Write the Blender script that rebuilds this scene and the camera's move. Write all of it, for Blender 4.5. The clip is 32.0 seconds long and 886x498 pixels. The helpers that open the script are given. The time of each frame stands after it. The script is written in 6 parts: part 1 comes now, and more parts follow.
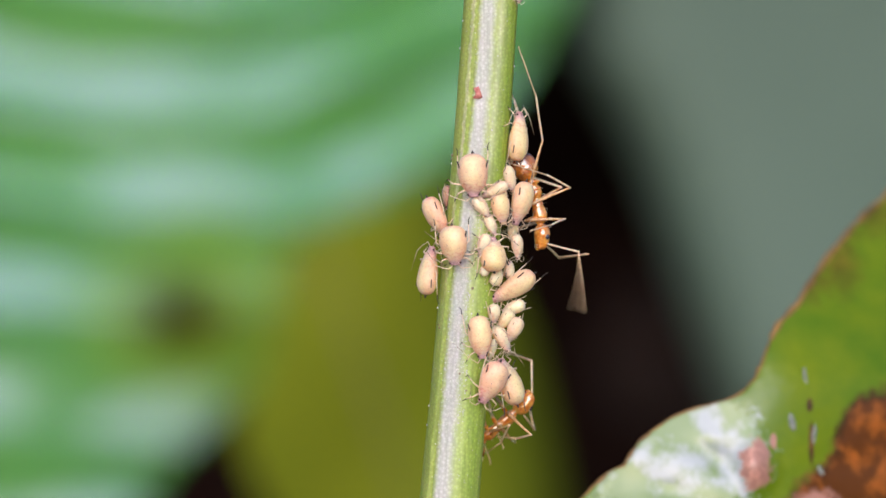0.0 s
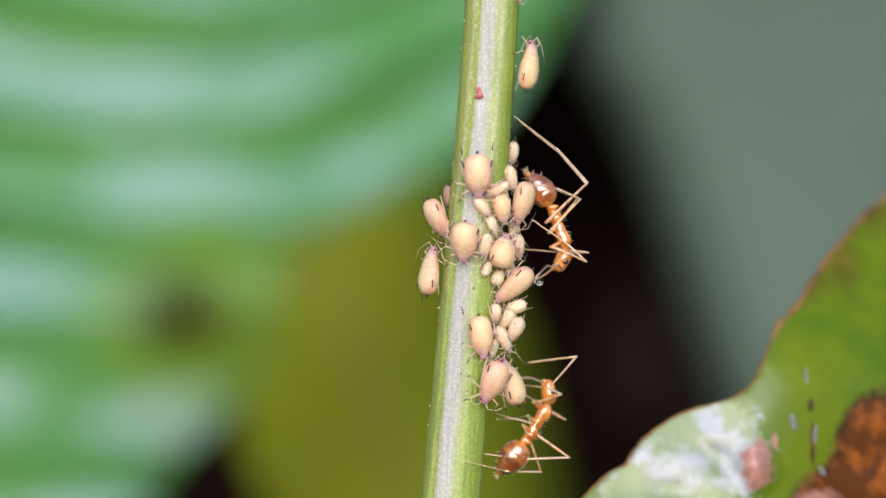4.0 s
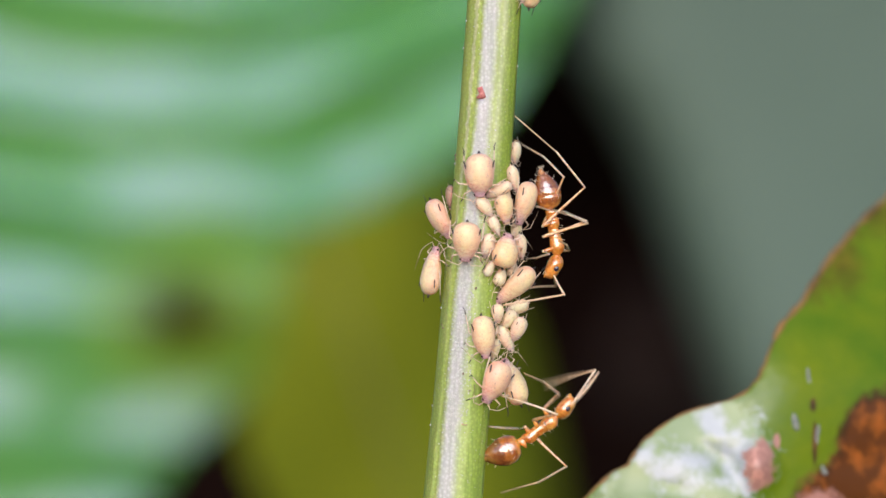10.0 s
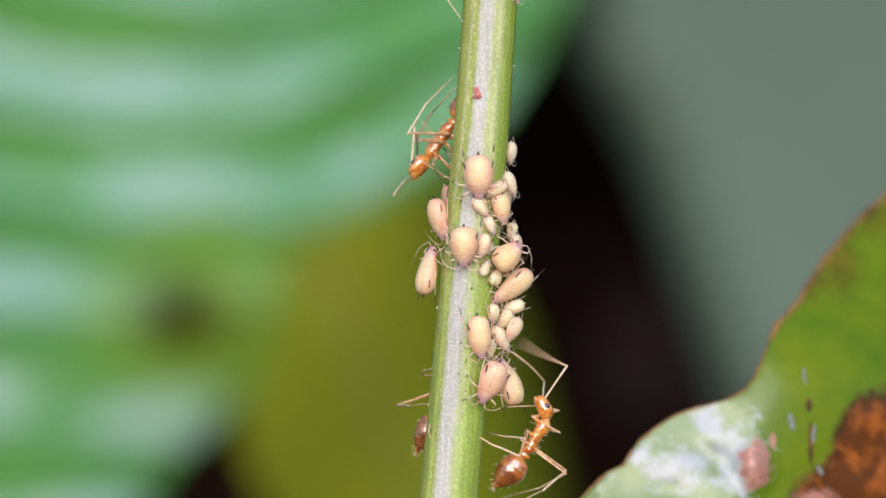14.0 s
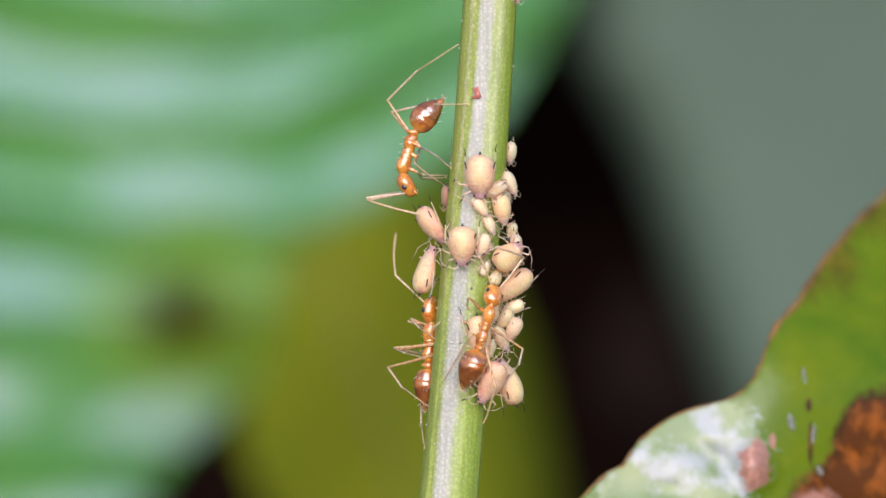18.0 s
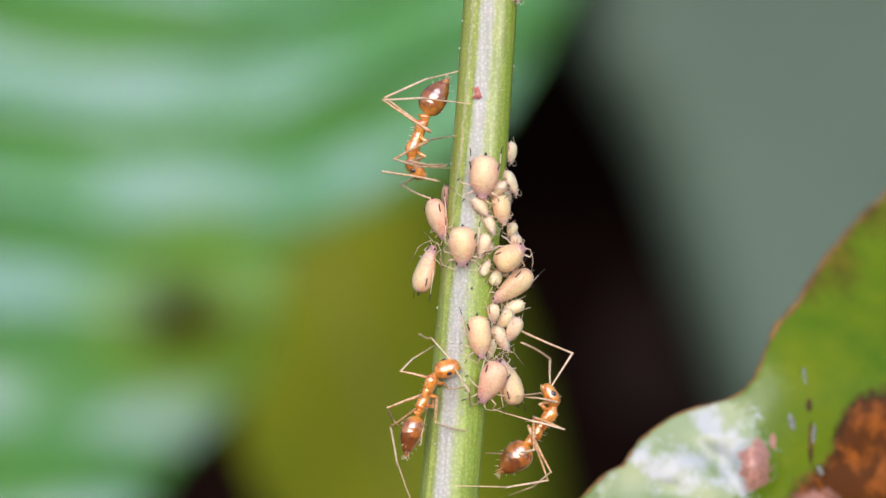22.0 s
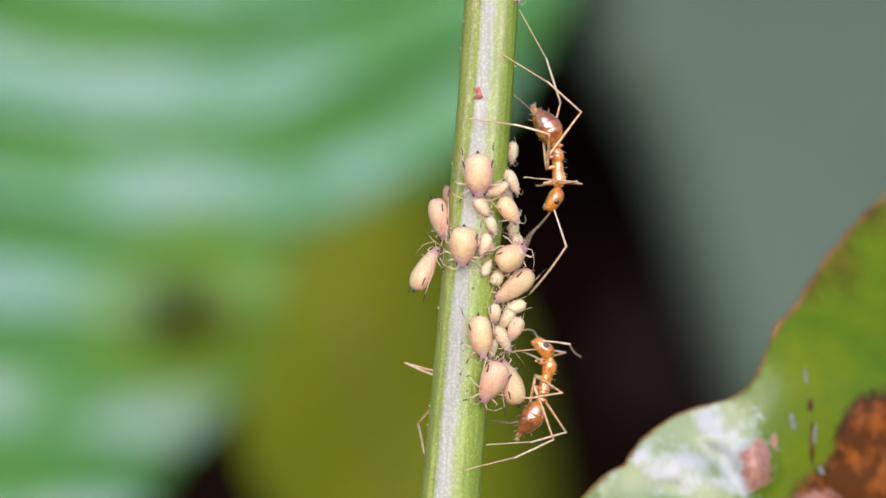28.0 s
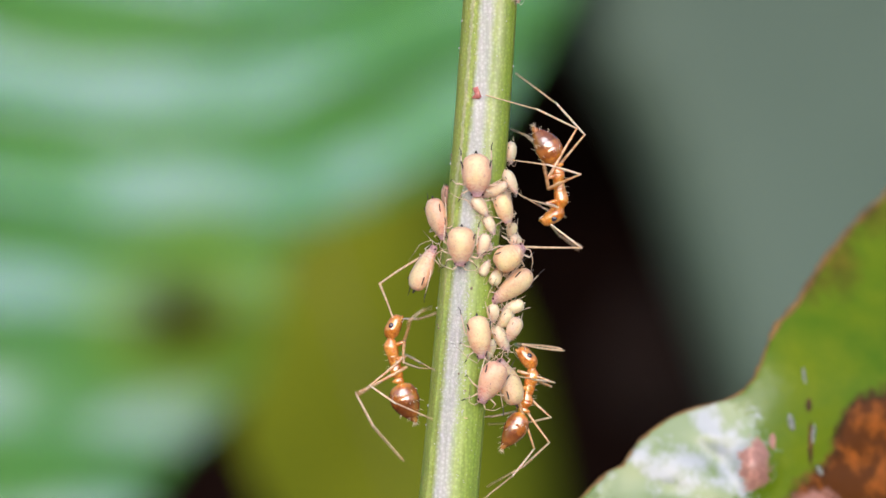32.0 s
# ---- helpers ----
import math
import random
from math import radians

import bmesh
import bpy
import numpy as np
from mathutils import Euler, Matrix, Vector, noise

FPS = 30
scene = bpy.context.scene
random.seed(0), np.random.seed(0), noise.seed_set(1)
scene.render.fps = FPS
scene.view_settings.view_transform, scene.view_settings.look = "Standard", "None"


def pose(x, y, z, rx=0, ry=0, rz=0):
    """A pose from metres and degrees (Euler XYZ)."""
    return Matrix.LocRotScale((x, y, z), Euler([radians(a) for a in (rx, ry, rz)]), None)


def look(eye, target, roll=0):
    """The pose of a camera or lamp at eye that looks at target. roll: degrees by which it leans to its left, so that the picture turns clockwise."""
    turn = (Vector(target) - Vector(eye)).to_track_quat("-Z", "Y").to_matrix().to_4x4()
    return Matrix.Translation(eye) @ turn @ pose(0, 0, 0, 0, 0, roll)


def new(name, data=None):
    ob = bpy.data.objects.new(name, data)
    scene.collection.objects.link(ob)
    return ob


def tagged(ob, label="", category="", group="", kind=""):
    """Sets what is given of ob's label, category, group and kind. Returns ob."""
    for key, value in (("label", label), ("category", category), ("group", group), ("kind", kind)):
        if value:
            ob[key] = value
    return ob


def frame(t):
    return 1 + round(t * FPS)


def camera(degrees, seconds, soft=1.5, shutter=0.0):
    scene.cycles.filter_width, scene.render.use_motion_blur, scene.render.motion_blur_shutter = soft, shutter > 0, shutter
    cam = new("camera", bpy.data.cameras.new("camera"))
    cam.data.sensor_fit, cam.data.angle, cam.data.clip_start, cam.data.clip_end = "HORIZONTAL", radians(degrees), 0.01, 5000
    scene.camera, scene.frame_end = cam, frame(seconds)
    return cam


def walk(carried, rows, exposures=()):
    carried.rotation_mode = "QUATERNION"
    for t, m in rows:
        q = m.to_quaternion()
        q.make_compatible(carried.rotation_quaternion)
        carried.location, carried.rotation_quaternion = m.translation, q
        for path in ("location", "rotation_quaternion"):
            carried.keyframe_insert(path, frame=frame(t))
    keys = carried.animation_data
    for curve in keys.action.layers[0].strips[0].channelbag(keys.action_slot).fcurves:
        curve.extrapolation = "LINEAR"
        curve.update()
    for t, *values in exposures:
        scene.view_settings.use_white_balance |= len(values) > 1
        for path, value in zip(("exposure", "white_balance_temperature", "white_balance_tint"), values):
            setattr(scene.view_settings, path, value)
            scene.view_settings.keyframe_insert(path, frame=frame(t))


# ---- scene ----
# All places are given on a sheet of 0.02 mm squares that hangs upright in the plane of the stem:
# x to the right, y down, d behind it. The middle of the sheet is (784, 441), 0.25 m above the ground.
U = 2e-5
EYE = 0.15
HIGH = 0.25


def at(x, y, d=0.0):
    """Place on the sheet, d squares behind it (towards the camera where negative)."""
    return Vector(((x - 784) * U, d * U, HIGH + (441 - y) * U))


def far(x, y, mm):
    """Place on the same line of sight as (x, y) of the sheet, but mm behind it."""
    k = 1 + mm * 0.001 / EYE
    return Vector(((x - 784) * U * k, mm * 0.001, HIGH + (441 - y) * U * k))


# the tripod gives a little: sideways drift of the view, in squares at the stem
DRIFT = [(0.0, -1.4), (0.5, -0.3), (2.0, -0.2), (3.0, -0.2), (3.5, 0.2), (5.5, 3.3), (6.0, 4.4), (6.5, 6.0), (8.0, 6.0), (8.5, 3.6), (9.0, 7.0),
         (9.5, 6.5), (10.0, 4.8), (10.5, 6.0), (11.0, 6.5), (11.5, 10.0), (12.0, 7.5), (12.5, 7.5), (13.0, 6.0), (13.1, 5.5), (13.4, -3.6), (14.0, -2.6),
         (14.5, 0.1), (16.5, -1.3), (17.5, -3.6), (18.0, -3.0), (19.0, 0.8), (20.0, 0.8), (21.0, 0.4), (21.5, -3.3), (22.0, -2.4),
         (22.5, -3.9), (23.0, 0.1), (23.5, -3.3), (24.0, -3.9), (25.0, -2.2), (25.5, 0.4), (27.5, 0.0), (29.0, -0.4), (29.5, 1.0), (30.5, 0.8),
         (31.0, 0.0), (31.5, -1.5), (32.0, -3.0)]


def drift(t):
    for (a, va), (b, vb) in zip(DRIFT, DRIFT[1:]):
        if t <= b:
            return va + (vb - va) * (t - a) / (b - a)
    return DRIFT[-1][1]


EYE_AT = Vector((0, -EYE, HIGH))
cam = camera(11.93, 32.0, soft=1.5, shutter=0.9)
cam.data.dof.use_dof = True
cam.data.dof.focus_distance = EYE - 0.0006
cam.data.dof.aperture_fstop = 34
walk(cam, [(t, look(EYE_AT + Vector((-v * U, 0, 0)), (-v * U, 0, HIGH))) for t, v in DRIFT])

# ---- light: bright hazy daylight, the sun behind a thin cloud over the camera ----
SUN_UP, SUN_SIDE = 18, 4
world = bpy.data.worlds.new("sky")
scene.world = world
world.use_nodes = True
wt = world.node_tree
sky = wt.nodes.new("ShaderNodeTexSky")
sky.sky_type = "NISHITA"
sky.sun_disc = False
sky.sun_elevation = radians(SUN_UP)
sky.sun_rotation = radians(180 + SUN_SIDE)
sky.dust_density = 1.2
wt.nodes["Background"].inputs["Strength"].default_value = 0.15
wt.links.new(sky.outputs[0], wt.nodes["Background"].inputs["Color"])
sun = new("sun", bpy.data.lights.new("sun", "SUN"))
sun.data.energy = 3.15
sun.data.angle = radians(64)
sun.data.color = (0.97, 0.918, 1.0)
sun.matrix_world = look((0.4 * math.sin(radians(SUN_SIDE)), -2, HIGH + 2 * math.tan(radians(SUN_UP))), (0, 0, HIGH))
scene.view_settings.exposure = 0.18


# ---- materials ----
def shader(name):
    m = bpy.data.materials.new(name)
    m.use_nodes = True
    return m, m.node_tree.nodes, m.node_tree.links, m.node_tree.nodes["Principled BSDF"]


def noise_node(nodes, links, scale, detail=4.0, rough=0.6, coord="Object"):
    tc = nodes.new("ShaderNodeTexCoord")
    n = nodes.new("ShaderNodeTexNoise")
    n.inputs["Scale"].default_value = scale
    n.inputs["Detail"].default_value = detail
    n.inputs["Roughness"].default_value = rough
    links.new(tc.outputs[coord], n.inputs["Vector"])
    return n


def ramp_node(nodes, links, source, stops):
    r = nodes.new("ShaderNodeValToRGB")
    e = r.color_ramp.elements
    while len(e) < len(stops):
        e.new(0.5)
    for k, (p, c) in enumerate(stops):
        e[k].position = p
        e[k].color = (*c, 1)
    links.new(source, r.inputs["Fac"])
    return r


def mix_node(nodes, links, fac, a, b, kind="MIX"):
    m = nodes.new("ShaderNodeMix")
    m.data_type = "RGBA"
    m.blend_type = kind
    if isinstance(fac, float):
        m.inputs["Factor"].default_value = fac
    else:
        links.new(fac, m.inputs["Factor"])
    for v, s in ((a, m.inputs["A"]), (b, m.inputs["B"])):
        if isinstance(v, tuple):
            s.default_value = (*v, 1)
        else:
            links.new(v, s)
    return m


def bump_node(nodes, links, height, bsdf, strength, distance):
    b = nodes.new("ShaderNodeBump")
    b.inputs["Strength"].default_value = strength
    b.inputs["Distance"].default_value = distance
    links.new(height, b.inputs["Height"])
    links.new(b.outputs[0], bsdf.inputs["Normal"])


def surface(name, low, high, scale, rough=0.5, fine=None, bump=0.3, depth=1e-5, flesh=0.0, reach=2e-4, coat=0.0, spread=(0.35, 0.65)):
    """Two tones in soft patches, a finer grain over them, and relief from the grain."""
    m, nodes, links, bsdf = shader(name)
    n = noise_node(nodes, links, scale)
    tone = ramp_node(nodes, links, n.outputs["Fac"], [(spread[0], low), (spread[1], high)])
    g = noise_node(nodes, links, fine or scale * 6, 6.0, 0.7)
    grain = ramp_node(nodes, links, g.outputs["Fac"], [(0.3, (0.82, 0.82, 0.82)), (0.7, (1.1, 1.1, 1.1))])
    both = mix_node(nodes, links, 1.0, tone.outputs[0], grain.outputs[0], "MULTIPLY")
    info = nodes.new("ShaderNodeObjectInfo")
    own = ramp_node(nodes, links, info.outputs["Random"], [(0.0, (0.92, 0.9, 0.88)), (1.0, (1.05, 1.05, 1.05))])
    last = mix_node(nodes, links, 1.0, both.outputs["Result"], own.outputs[0], "MULTIPLY")
    links.new(last.outputs["Result"], bsdf.inputs["Base Color"])
    bsdf.inputs["Roughness"].default_value = rough
    bsdf.inputs["Coat Weight"].default_value = coat
    bsdf.inputs["Coat Roughness"].default_value = 0.12
    if flesh:
        bsdf.inputs["Subsurface Weight"].default_value = flesh
        bsdf.inputs["Subsurface Scale"].default_value = reach
        bsdf.inputs["Subsurface Radius"].default_value = (1.0, 0.5, 0.25)
    bump_node(nodes, links, g.outputs["Fac"], bsdf, bump, depth)
    return m
def aphid_skin(name, tail, belly, chest, brow):
    """Thin skin over a yellowish body: rosy at both ends, with fine brown specks and soft blotches."""
    m, nodes, links, bsdf = shader(name)
    tc = nodes.new("ShaderNodeTexCoord")
    sep = nodes.new("ShaderNodeSeparateXYZ")
    links.new(tc.outputs["UV"], sep.inputs[0])
    n = noise_node(nodes, links, 4200, 4.0)
    warp = nodes.new("ShaderNodeMath")
    warp.operation = "MULTIPLY_ADD"
    warp.inputs[1].default_value = 0.3
    links.new(n.outputs["Fac"], warp.inputs[0])
    links.new(sep.outputs["Y"], warp.inputs[2])
    tone = ramp_node(nodes, links, warp.outputs[0], [(0.12, tail), (0.19, tail), (0.215, tuple(k * f for k, f in zip(tail, (0.86, 0.6, 0.64)))), (0.25, tail), (0.38, belly), (0.7, belly), (0.88, chest), (1.06, brow)])
    # the gut shows yellow through the middle of the back, the flanks are rosier
    off = nodes.new("ShaderNodeMath")
    off.operation = "SUBTRACT"
    off.inputs[1].default_value = 0.25
    links.new(sep.outputs["X"], off.inputs[0])
    ab = nodes.new("ShaderNodeMath")
    ab.operation = "ABSOLUTE"
    links.new(off.outputs[0], ab.inputs[0])
    blot = nodes.new("ShaderNodeMath")
    blot.operation = "MULTIPLY_ADD"
    blot.inputs[1].default_value = 0.16
    links.new(n.outputs["Fac"], blot.inputs[0])
    links.new(ab.outputs[0], blot.inputs[2])
    flank = ramp_node(nodes, links, blot.outputs[0], [(0.05, (1.05, 1.08, 0.98)), (0.13, (1.03, 1.03, 0.97)), (0.25, (1.02, 0.84, 0.84))])
    tone = mix_node(nodes, links, 1.0, tone.outputs[0], flank.outputs[0], "MULTIPLY")
    # rosy lines where the plates of the chest meet
    wave = nodes.new("ShaderNodeMath")
    wave.operation = "SINE"
    beat = nodes.new("ShaderNodeMath")
    beat.operation = "MULTIPLY"
    beat.inputs[1].default_value = 75.0
    links.new(warp.outputs[0], beat.inputs[0])
    links.new(beat.outputs[0], wave.inputs[0])
    band = ramp_node(nodes, links, wave.outputs[0], [(0.0, (1, 1, 1)), (0.55, (1, 1, 1)), (0.95, (0.9, 0.7, 0.7))])
    where = ramp_node(nodes, links, warp.outputs[0], [(0.62, (0, 0, 0)), (0.8, (1, 1, 1))])
    lined = mix_node(nodes, links, 1.0, tone.outputs["Result"], band.outputs[0], "MULTIPLY")
    tone = mix_node(nodes, links, where.outputs[0], tone.outputs["Result"], lined.outputs["Result"])
    v = nodes.new("ShaderNodeTexVoronoi")
    v.inputs["Scale"].default_value = 9000
    links.new(tc.outputs["Object"], v.inputs["Vector"])
    specks = ramp_node(nodes, links, v.outputs["Distance"], [(0.1, (0.5, 0.33, 0.28)), (0.22, (1, 1, 1))])
    one = mix_node(nodes, links, 0.5, tone.outputs["Result"], specks.outputs[0], "MULTIPLY")
    g = noise_node(nodes, links, 9500, 6.0, 0.75)
    grain = ramp_node(nodes, links, g.outputs["Fac"], [(0.3, (0.88, 0.8, 0.78)), (0.5, (1.0, 0.99, 0.98)), (0.7, (1.08, 1.1, 1.06))])
    two = mix_node(nodes, links, 1.0, one.outputs["Result"], grain.outputs[0], "MULTIPLY")
    info = nodes.new("ShaderNodeObjectInfo")
    n.noise_dimensions = "4D"
    turn = nodes.new("ShaderNodeMath")
    turn.operation = "MULTIPLY"
    turn.inputs[1].default_value = 40.0
    links.new(info.outputs["Random"], turn.inputs[0])
    links.new(turn.outputs[0], n.inputs["W"])
    own = ramp_node(nodes, links, info.outputs["Random"], [(0.0, (1.0, 0.92, 0.94)), (0.5, (1.0, 1.0, 1.0)), (1.0, (1.0, 1.05, 0.93))])
    last = mix_node(nodes, links, 1.0, two.outputs["Result"], own.outputs[0], "MULTIPLY")
    links.new(last.outputs["Result"], bsdf.inputs["Base Color"])
    bsdf.inputs["Roughness"].default_value = 0.36
    bsdf.inputs["Subsurface Weight"].default_value = 0.9
    bsdf.inputs["Subsurface Scale"].default_value = 6e-4
    bsdf.inputs["Subsurface Radius"].default_value = (1.0, 0.8, 0.6)
    # a thin waxy bloom
    bsdf.inputs["Sheen Weight"].default_value = 0.18
    bsdf.inputs["Sheen Roughness"].default_value = 0.45
    bsdf.inputs["Sheen Tint"].default_value = (1.0, 0.86, 0.78, 1)
    bsdf.inputs["Coat Weight"].default_value = 0.25
    bsdf.inputs["Coat Roughness"].default_value = 0.3
    bump_node(nodes, links, g.outputs["Fac"], bsdf, 0.9, 2.6e-5)
    return m


APHID = aphid_skin("aphid_skin", (0.75, 0.495, 0.415), (0.76, 0.575, 0.415), (0.74, 0.525, 0.46), (0.6, 0.39, 0.42))
YELLOW_APHID = aphid_skin("yellow_aphid_skin", (0.75, 0.54, 0.38), (0.78, 0.64, 0.39), (0.76, 0.58, 0.47), (0.62, 0.43, 0.42))
DUSKY_APHID = aphid_skin("dusky_aphid_skin", (0.12, 0.07, 0.07), (0.46, 0.29, 0.23), (0.34, 0.2, 0.18), (0.07, 0.045, 0.05))
NYMPH = aphid_skin("nymph_skin", (0.76, 0.61, 0.485), (0.77, 0.65, 0.485), (0.76, 0.605, 0.51), (0.68, 0.5, 0.48))
APHID_HEAD = surface("aphid_head_skin", (0.38, 0.19, 0.22), (0.62, 0.39, 0.41), 9000, 0.45, 42000, 0.25, 5e-6, 0.15, 1e-4)
LIMB = surface("aphid_limb", (0.6, 0.44, 0.33), (0.78, 0.63, 0.51), 9000, 0.4, 40000, 0.1, 3e-6, 0.2, 1e-4)
DUSK = surface("dusky_limb", (0.1, 0.075, 0.06), (0.3, 0.22, 0.15), 9000, 0.4, 40000, 0.1, 3e-6)
DARK = surface("dark_chitin", (0.012, 0.01, 0.012), (0.05, 0.035, 0.035), 9000, 0.35, 40000, 0.2, 4e-6)
EYE_RED = surface("aphid_eye", (0.02, 0.008, 0.01), (0.06, 0.015, 0.015), 9000, 0.25, 40000, 0.1, 2e-6)
AMBER = surface("amber_chitin", (0.52, 0.145, 0.016), (0.86, 0.39, 0.075), 4200, 0.24, 16000, 0.8, 1.2e-5, 0.55, 2e-4, 0.9)
AMBER.node_tree.nodes["Principled BSDF"].inputs["Coat IOR"].default_value = 2.2
THIGH = surface("ant_thigh_chitin", (0.52, 0.27, 0.11), (0.76, 0.52, 0.32), 6000, 0.2, 40000, 0.2, 4e-6, 0.45, 1e-4, 1.0)
LEG = surface("ant_shin_chitin", (0.68, 0.48, 0.33), (0.86, 0.71, 0.56), 6000, 0.22, 40000, 0.2, 4e-6, 0.4, 1e-4, 0.8)
FOOT = surface("ant_foot_chitin", (0.6, 0.4, 0.24), (0.78, 0.59, 0.42), 6000, 0.35, 40000, 0.2, 4e-6, 0.2, 1e-4, 0.2)
HAIR = surface("pale_hair", (0.7, 0.58, 0.42), (0.85, 0.72, 0.56), 6000, 0.4)
ANT_EYE = surface("ant_eye", (0.012, 0.012, 0.024), (0.04, 0.04, 0.07), 9000, 0.15, 60000, 0.3, 2e-6, coat=0.5)
FLAKE = surface("red_flake", (0.4, 0.1, 0.09), (0.62, 0.27, 0.24), 9000, 0.6, 40000, 0.6, 1e-5)
GRAIN = surface("wax_grain", (0.52, 0.54, 0.53), (0.74, 0.76, 0.75), 9000, 0.22, 40000, 0.3, 5e-6)


def gaster_skin():
    """Amber abdomen: dark smoky patches towards the tip, pale rims between the plates."""
    m, nodes, links, bsdf = shader("gaster_chitin")
    tc = nodes.new("ShaderNodeTexCoord")
    sep = nodes.new("ShaderNodeSeparateXYZ")
    links.new(tc.outputs["UV"], sep.inputs[0])
    n = noise_node(nodes, links, 4500)
    add = nodes.new("ShaderNodeMath")
    add.operation = "MULTIPLY_ADD"
    add.inputs[1].default_value = 0.35
    links.new(n.outputs["Fac"], add.inputs[0])
    links.new(sep.outputs["Y"], add.inputs[2])
    r = ramp_node(nodes, links, add.outputs[0], [(0.22, (0.88, 0.46, 0.08)), (0.38, (0.7, 0.27, 0.035)), (0.5, (0.3, 0.085, 0.016)), (0.6, (0.5, 0.17, 0.03)), (0.68, (0.2, 0.055, 0.013)), (0.85, (0.33, 0.11, 0.026)), (0.93, (0.2, 0.06, 0.016)), (1.1, (0.55, 0.24, 0.08))])
    links.new(r.outputs[0], bsdf.inputs["Base Color"])
    bsdf.inputs["Roughness"].default_value = 0.22
    bsdf.inputs["Coat Weight"].default_value = 1.0
    bsdf.inputs["Coat Roughness"].default_value = 0.1
    bsdf.inputs["Coat IOR"].default_value = 2.3
    bsdf.inputs["Subsurface Weight"].default_value = 0.5
    bsdf.inputs["Subsurface Scale"].default_value = 3e-4
    bsdf.inputs["Subsurface Radius"].default_value = (1.0, 0.4, 0.1)
    g = noise_node(nodes, links, 5200, 5.0, 0.62)
    bump_node(nodes, links, g.outputs["Fac"], bsdf, 0.9, 7.5e-5)
    return m


GASTER = gaster_skin()


def stem_skin():
    """Green square stem: a pale mealy strip in the channel, a thin pale rib beside it."""
    m, nodes, links, bsdf = shader("stem_skin")
    tc = nodes.new("ShaderNodeTexCoord")
    sep = nodes.new("ShaderNodeSeparateXYZ")
    links.new(tc.outputs["UV"], sep.inputs[0])
    n = noise_node(nodes, links, 3500, 5.0)
    warp = nodes.new("ShaderNodeMath")
    warp.operation = "MULTIPLY_ADD"
    warp.inputs[1].default_value = 0.12
    links.new(n.outputs["Fac"], warp.inputs[0])
    links.new(sep.outputs["X"], warp.inputs[2])
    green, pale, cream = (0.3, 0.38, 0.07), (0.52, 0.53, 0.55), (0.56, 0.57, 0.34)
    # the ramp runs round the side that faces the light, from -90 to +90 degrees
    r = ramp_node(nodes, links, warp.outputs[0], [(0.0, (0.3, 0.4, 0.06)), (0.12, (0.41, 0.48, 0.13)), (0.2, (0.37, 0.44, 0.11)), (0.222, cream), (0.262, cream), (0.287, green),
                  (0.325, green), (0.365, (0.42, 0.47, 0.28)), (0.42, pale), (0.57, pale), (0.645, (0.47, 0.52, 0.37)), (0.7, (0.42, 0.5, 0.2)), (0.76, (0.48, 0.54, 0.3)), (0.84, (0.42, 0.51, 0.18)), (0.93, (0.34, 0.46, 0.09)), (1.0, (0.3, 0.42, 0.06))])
    streak = nodes.new("ShaderNodeMapping")
    streak.inputs["Scale"].default_value = (1, 1, 0.06)
    links.new(tc.outputs["Object"], streak.inputs["Vector"])
    n2 = nodes.new("ShaderNodeTexNoise")
    n2.inputs["Scale"].default_value = 9000
    n2.inputs["Detail"].default_value = 4
    links.new(streak.outputs[0], n2.inputs["Vector"])
    st = ramp_node(nodes, links, n2.outputs["Fac"], [(0.3, (0.8, 0.84, 0.76)), (0.7, (1.1, 1.08, 1.08))])
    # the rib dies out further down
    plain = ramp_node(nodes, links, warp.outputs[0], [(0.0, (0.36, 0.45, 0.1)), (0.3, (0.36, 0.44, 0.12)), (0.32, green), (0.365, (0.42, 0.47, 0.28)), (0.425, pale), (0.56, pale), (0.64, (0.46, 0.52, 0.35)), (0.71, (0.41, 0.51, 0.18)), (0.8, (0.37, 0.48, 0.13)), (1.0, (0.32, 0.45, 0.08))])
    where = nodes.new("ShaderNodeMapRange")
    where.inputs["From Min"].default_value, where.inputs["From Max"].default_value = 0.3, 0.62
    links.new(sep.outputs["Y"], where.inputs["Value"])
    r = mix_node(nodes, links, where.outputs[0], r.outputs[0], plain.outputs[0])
    a = mix_node(nodes, links, 1.0, r.outputs["Result"], st.outputs[0], "MULTIPLY")
    v = nodes.new("ShaderNodeTexVoronoi")
    v.inputs["Scale"].default_value = 8000
    links.new(tc.outputs["Object"], v.inputs["Vector"])
    cells = ramp_node(nodes, links, v.outputs["Distance"], [(0.0, (1.16, 1.16, 1.15)), (0.6, (0.84, 0.84, 0.81))])
    b = mix_node(nodes, links, 1.0, a.outputs["Result"], cells.outputs[0], "MULTIPLY")
    links.new(b.outputs["Result"], bsdf.inputs["Base Color"])
    bsdf.inputs["Roughness"].default_value = 0.38
    bsdf.inputs["Subsurface Weight"].default_value = 0.5
    bsdf.inputs["Subsurface Scale"].default_value = 4e-4
    bsdf.inputs["Subsurface Radius"].default_value = (0.6, 1.0, 0.3)
    g = noise_node(nodes, links, 14000, 5.0, 0.7)
    bump_node(nodes, links, g.outputs["Fac"], bsdf, 0.9, 2.4e-5)
    return m


STEM = stem_skin()


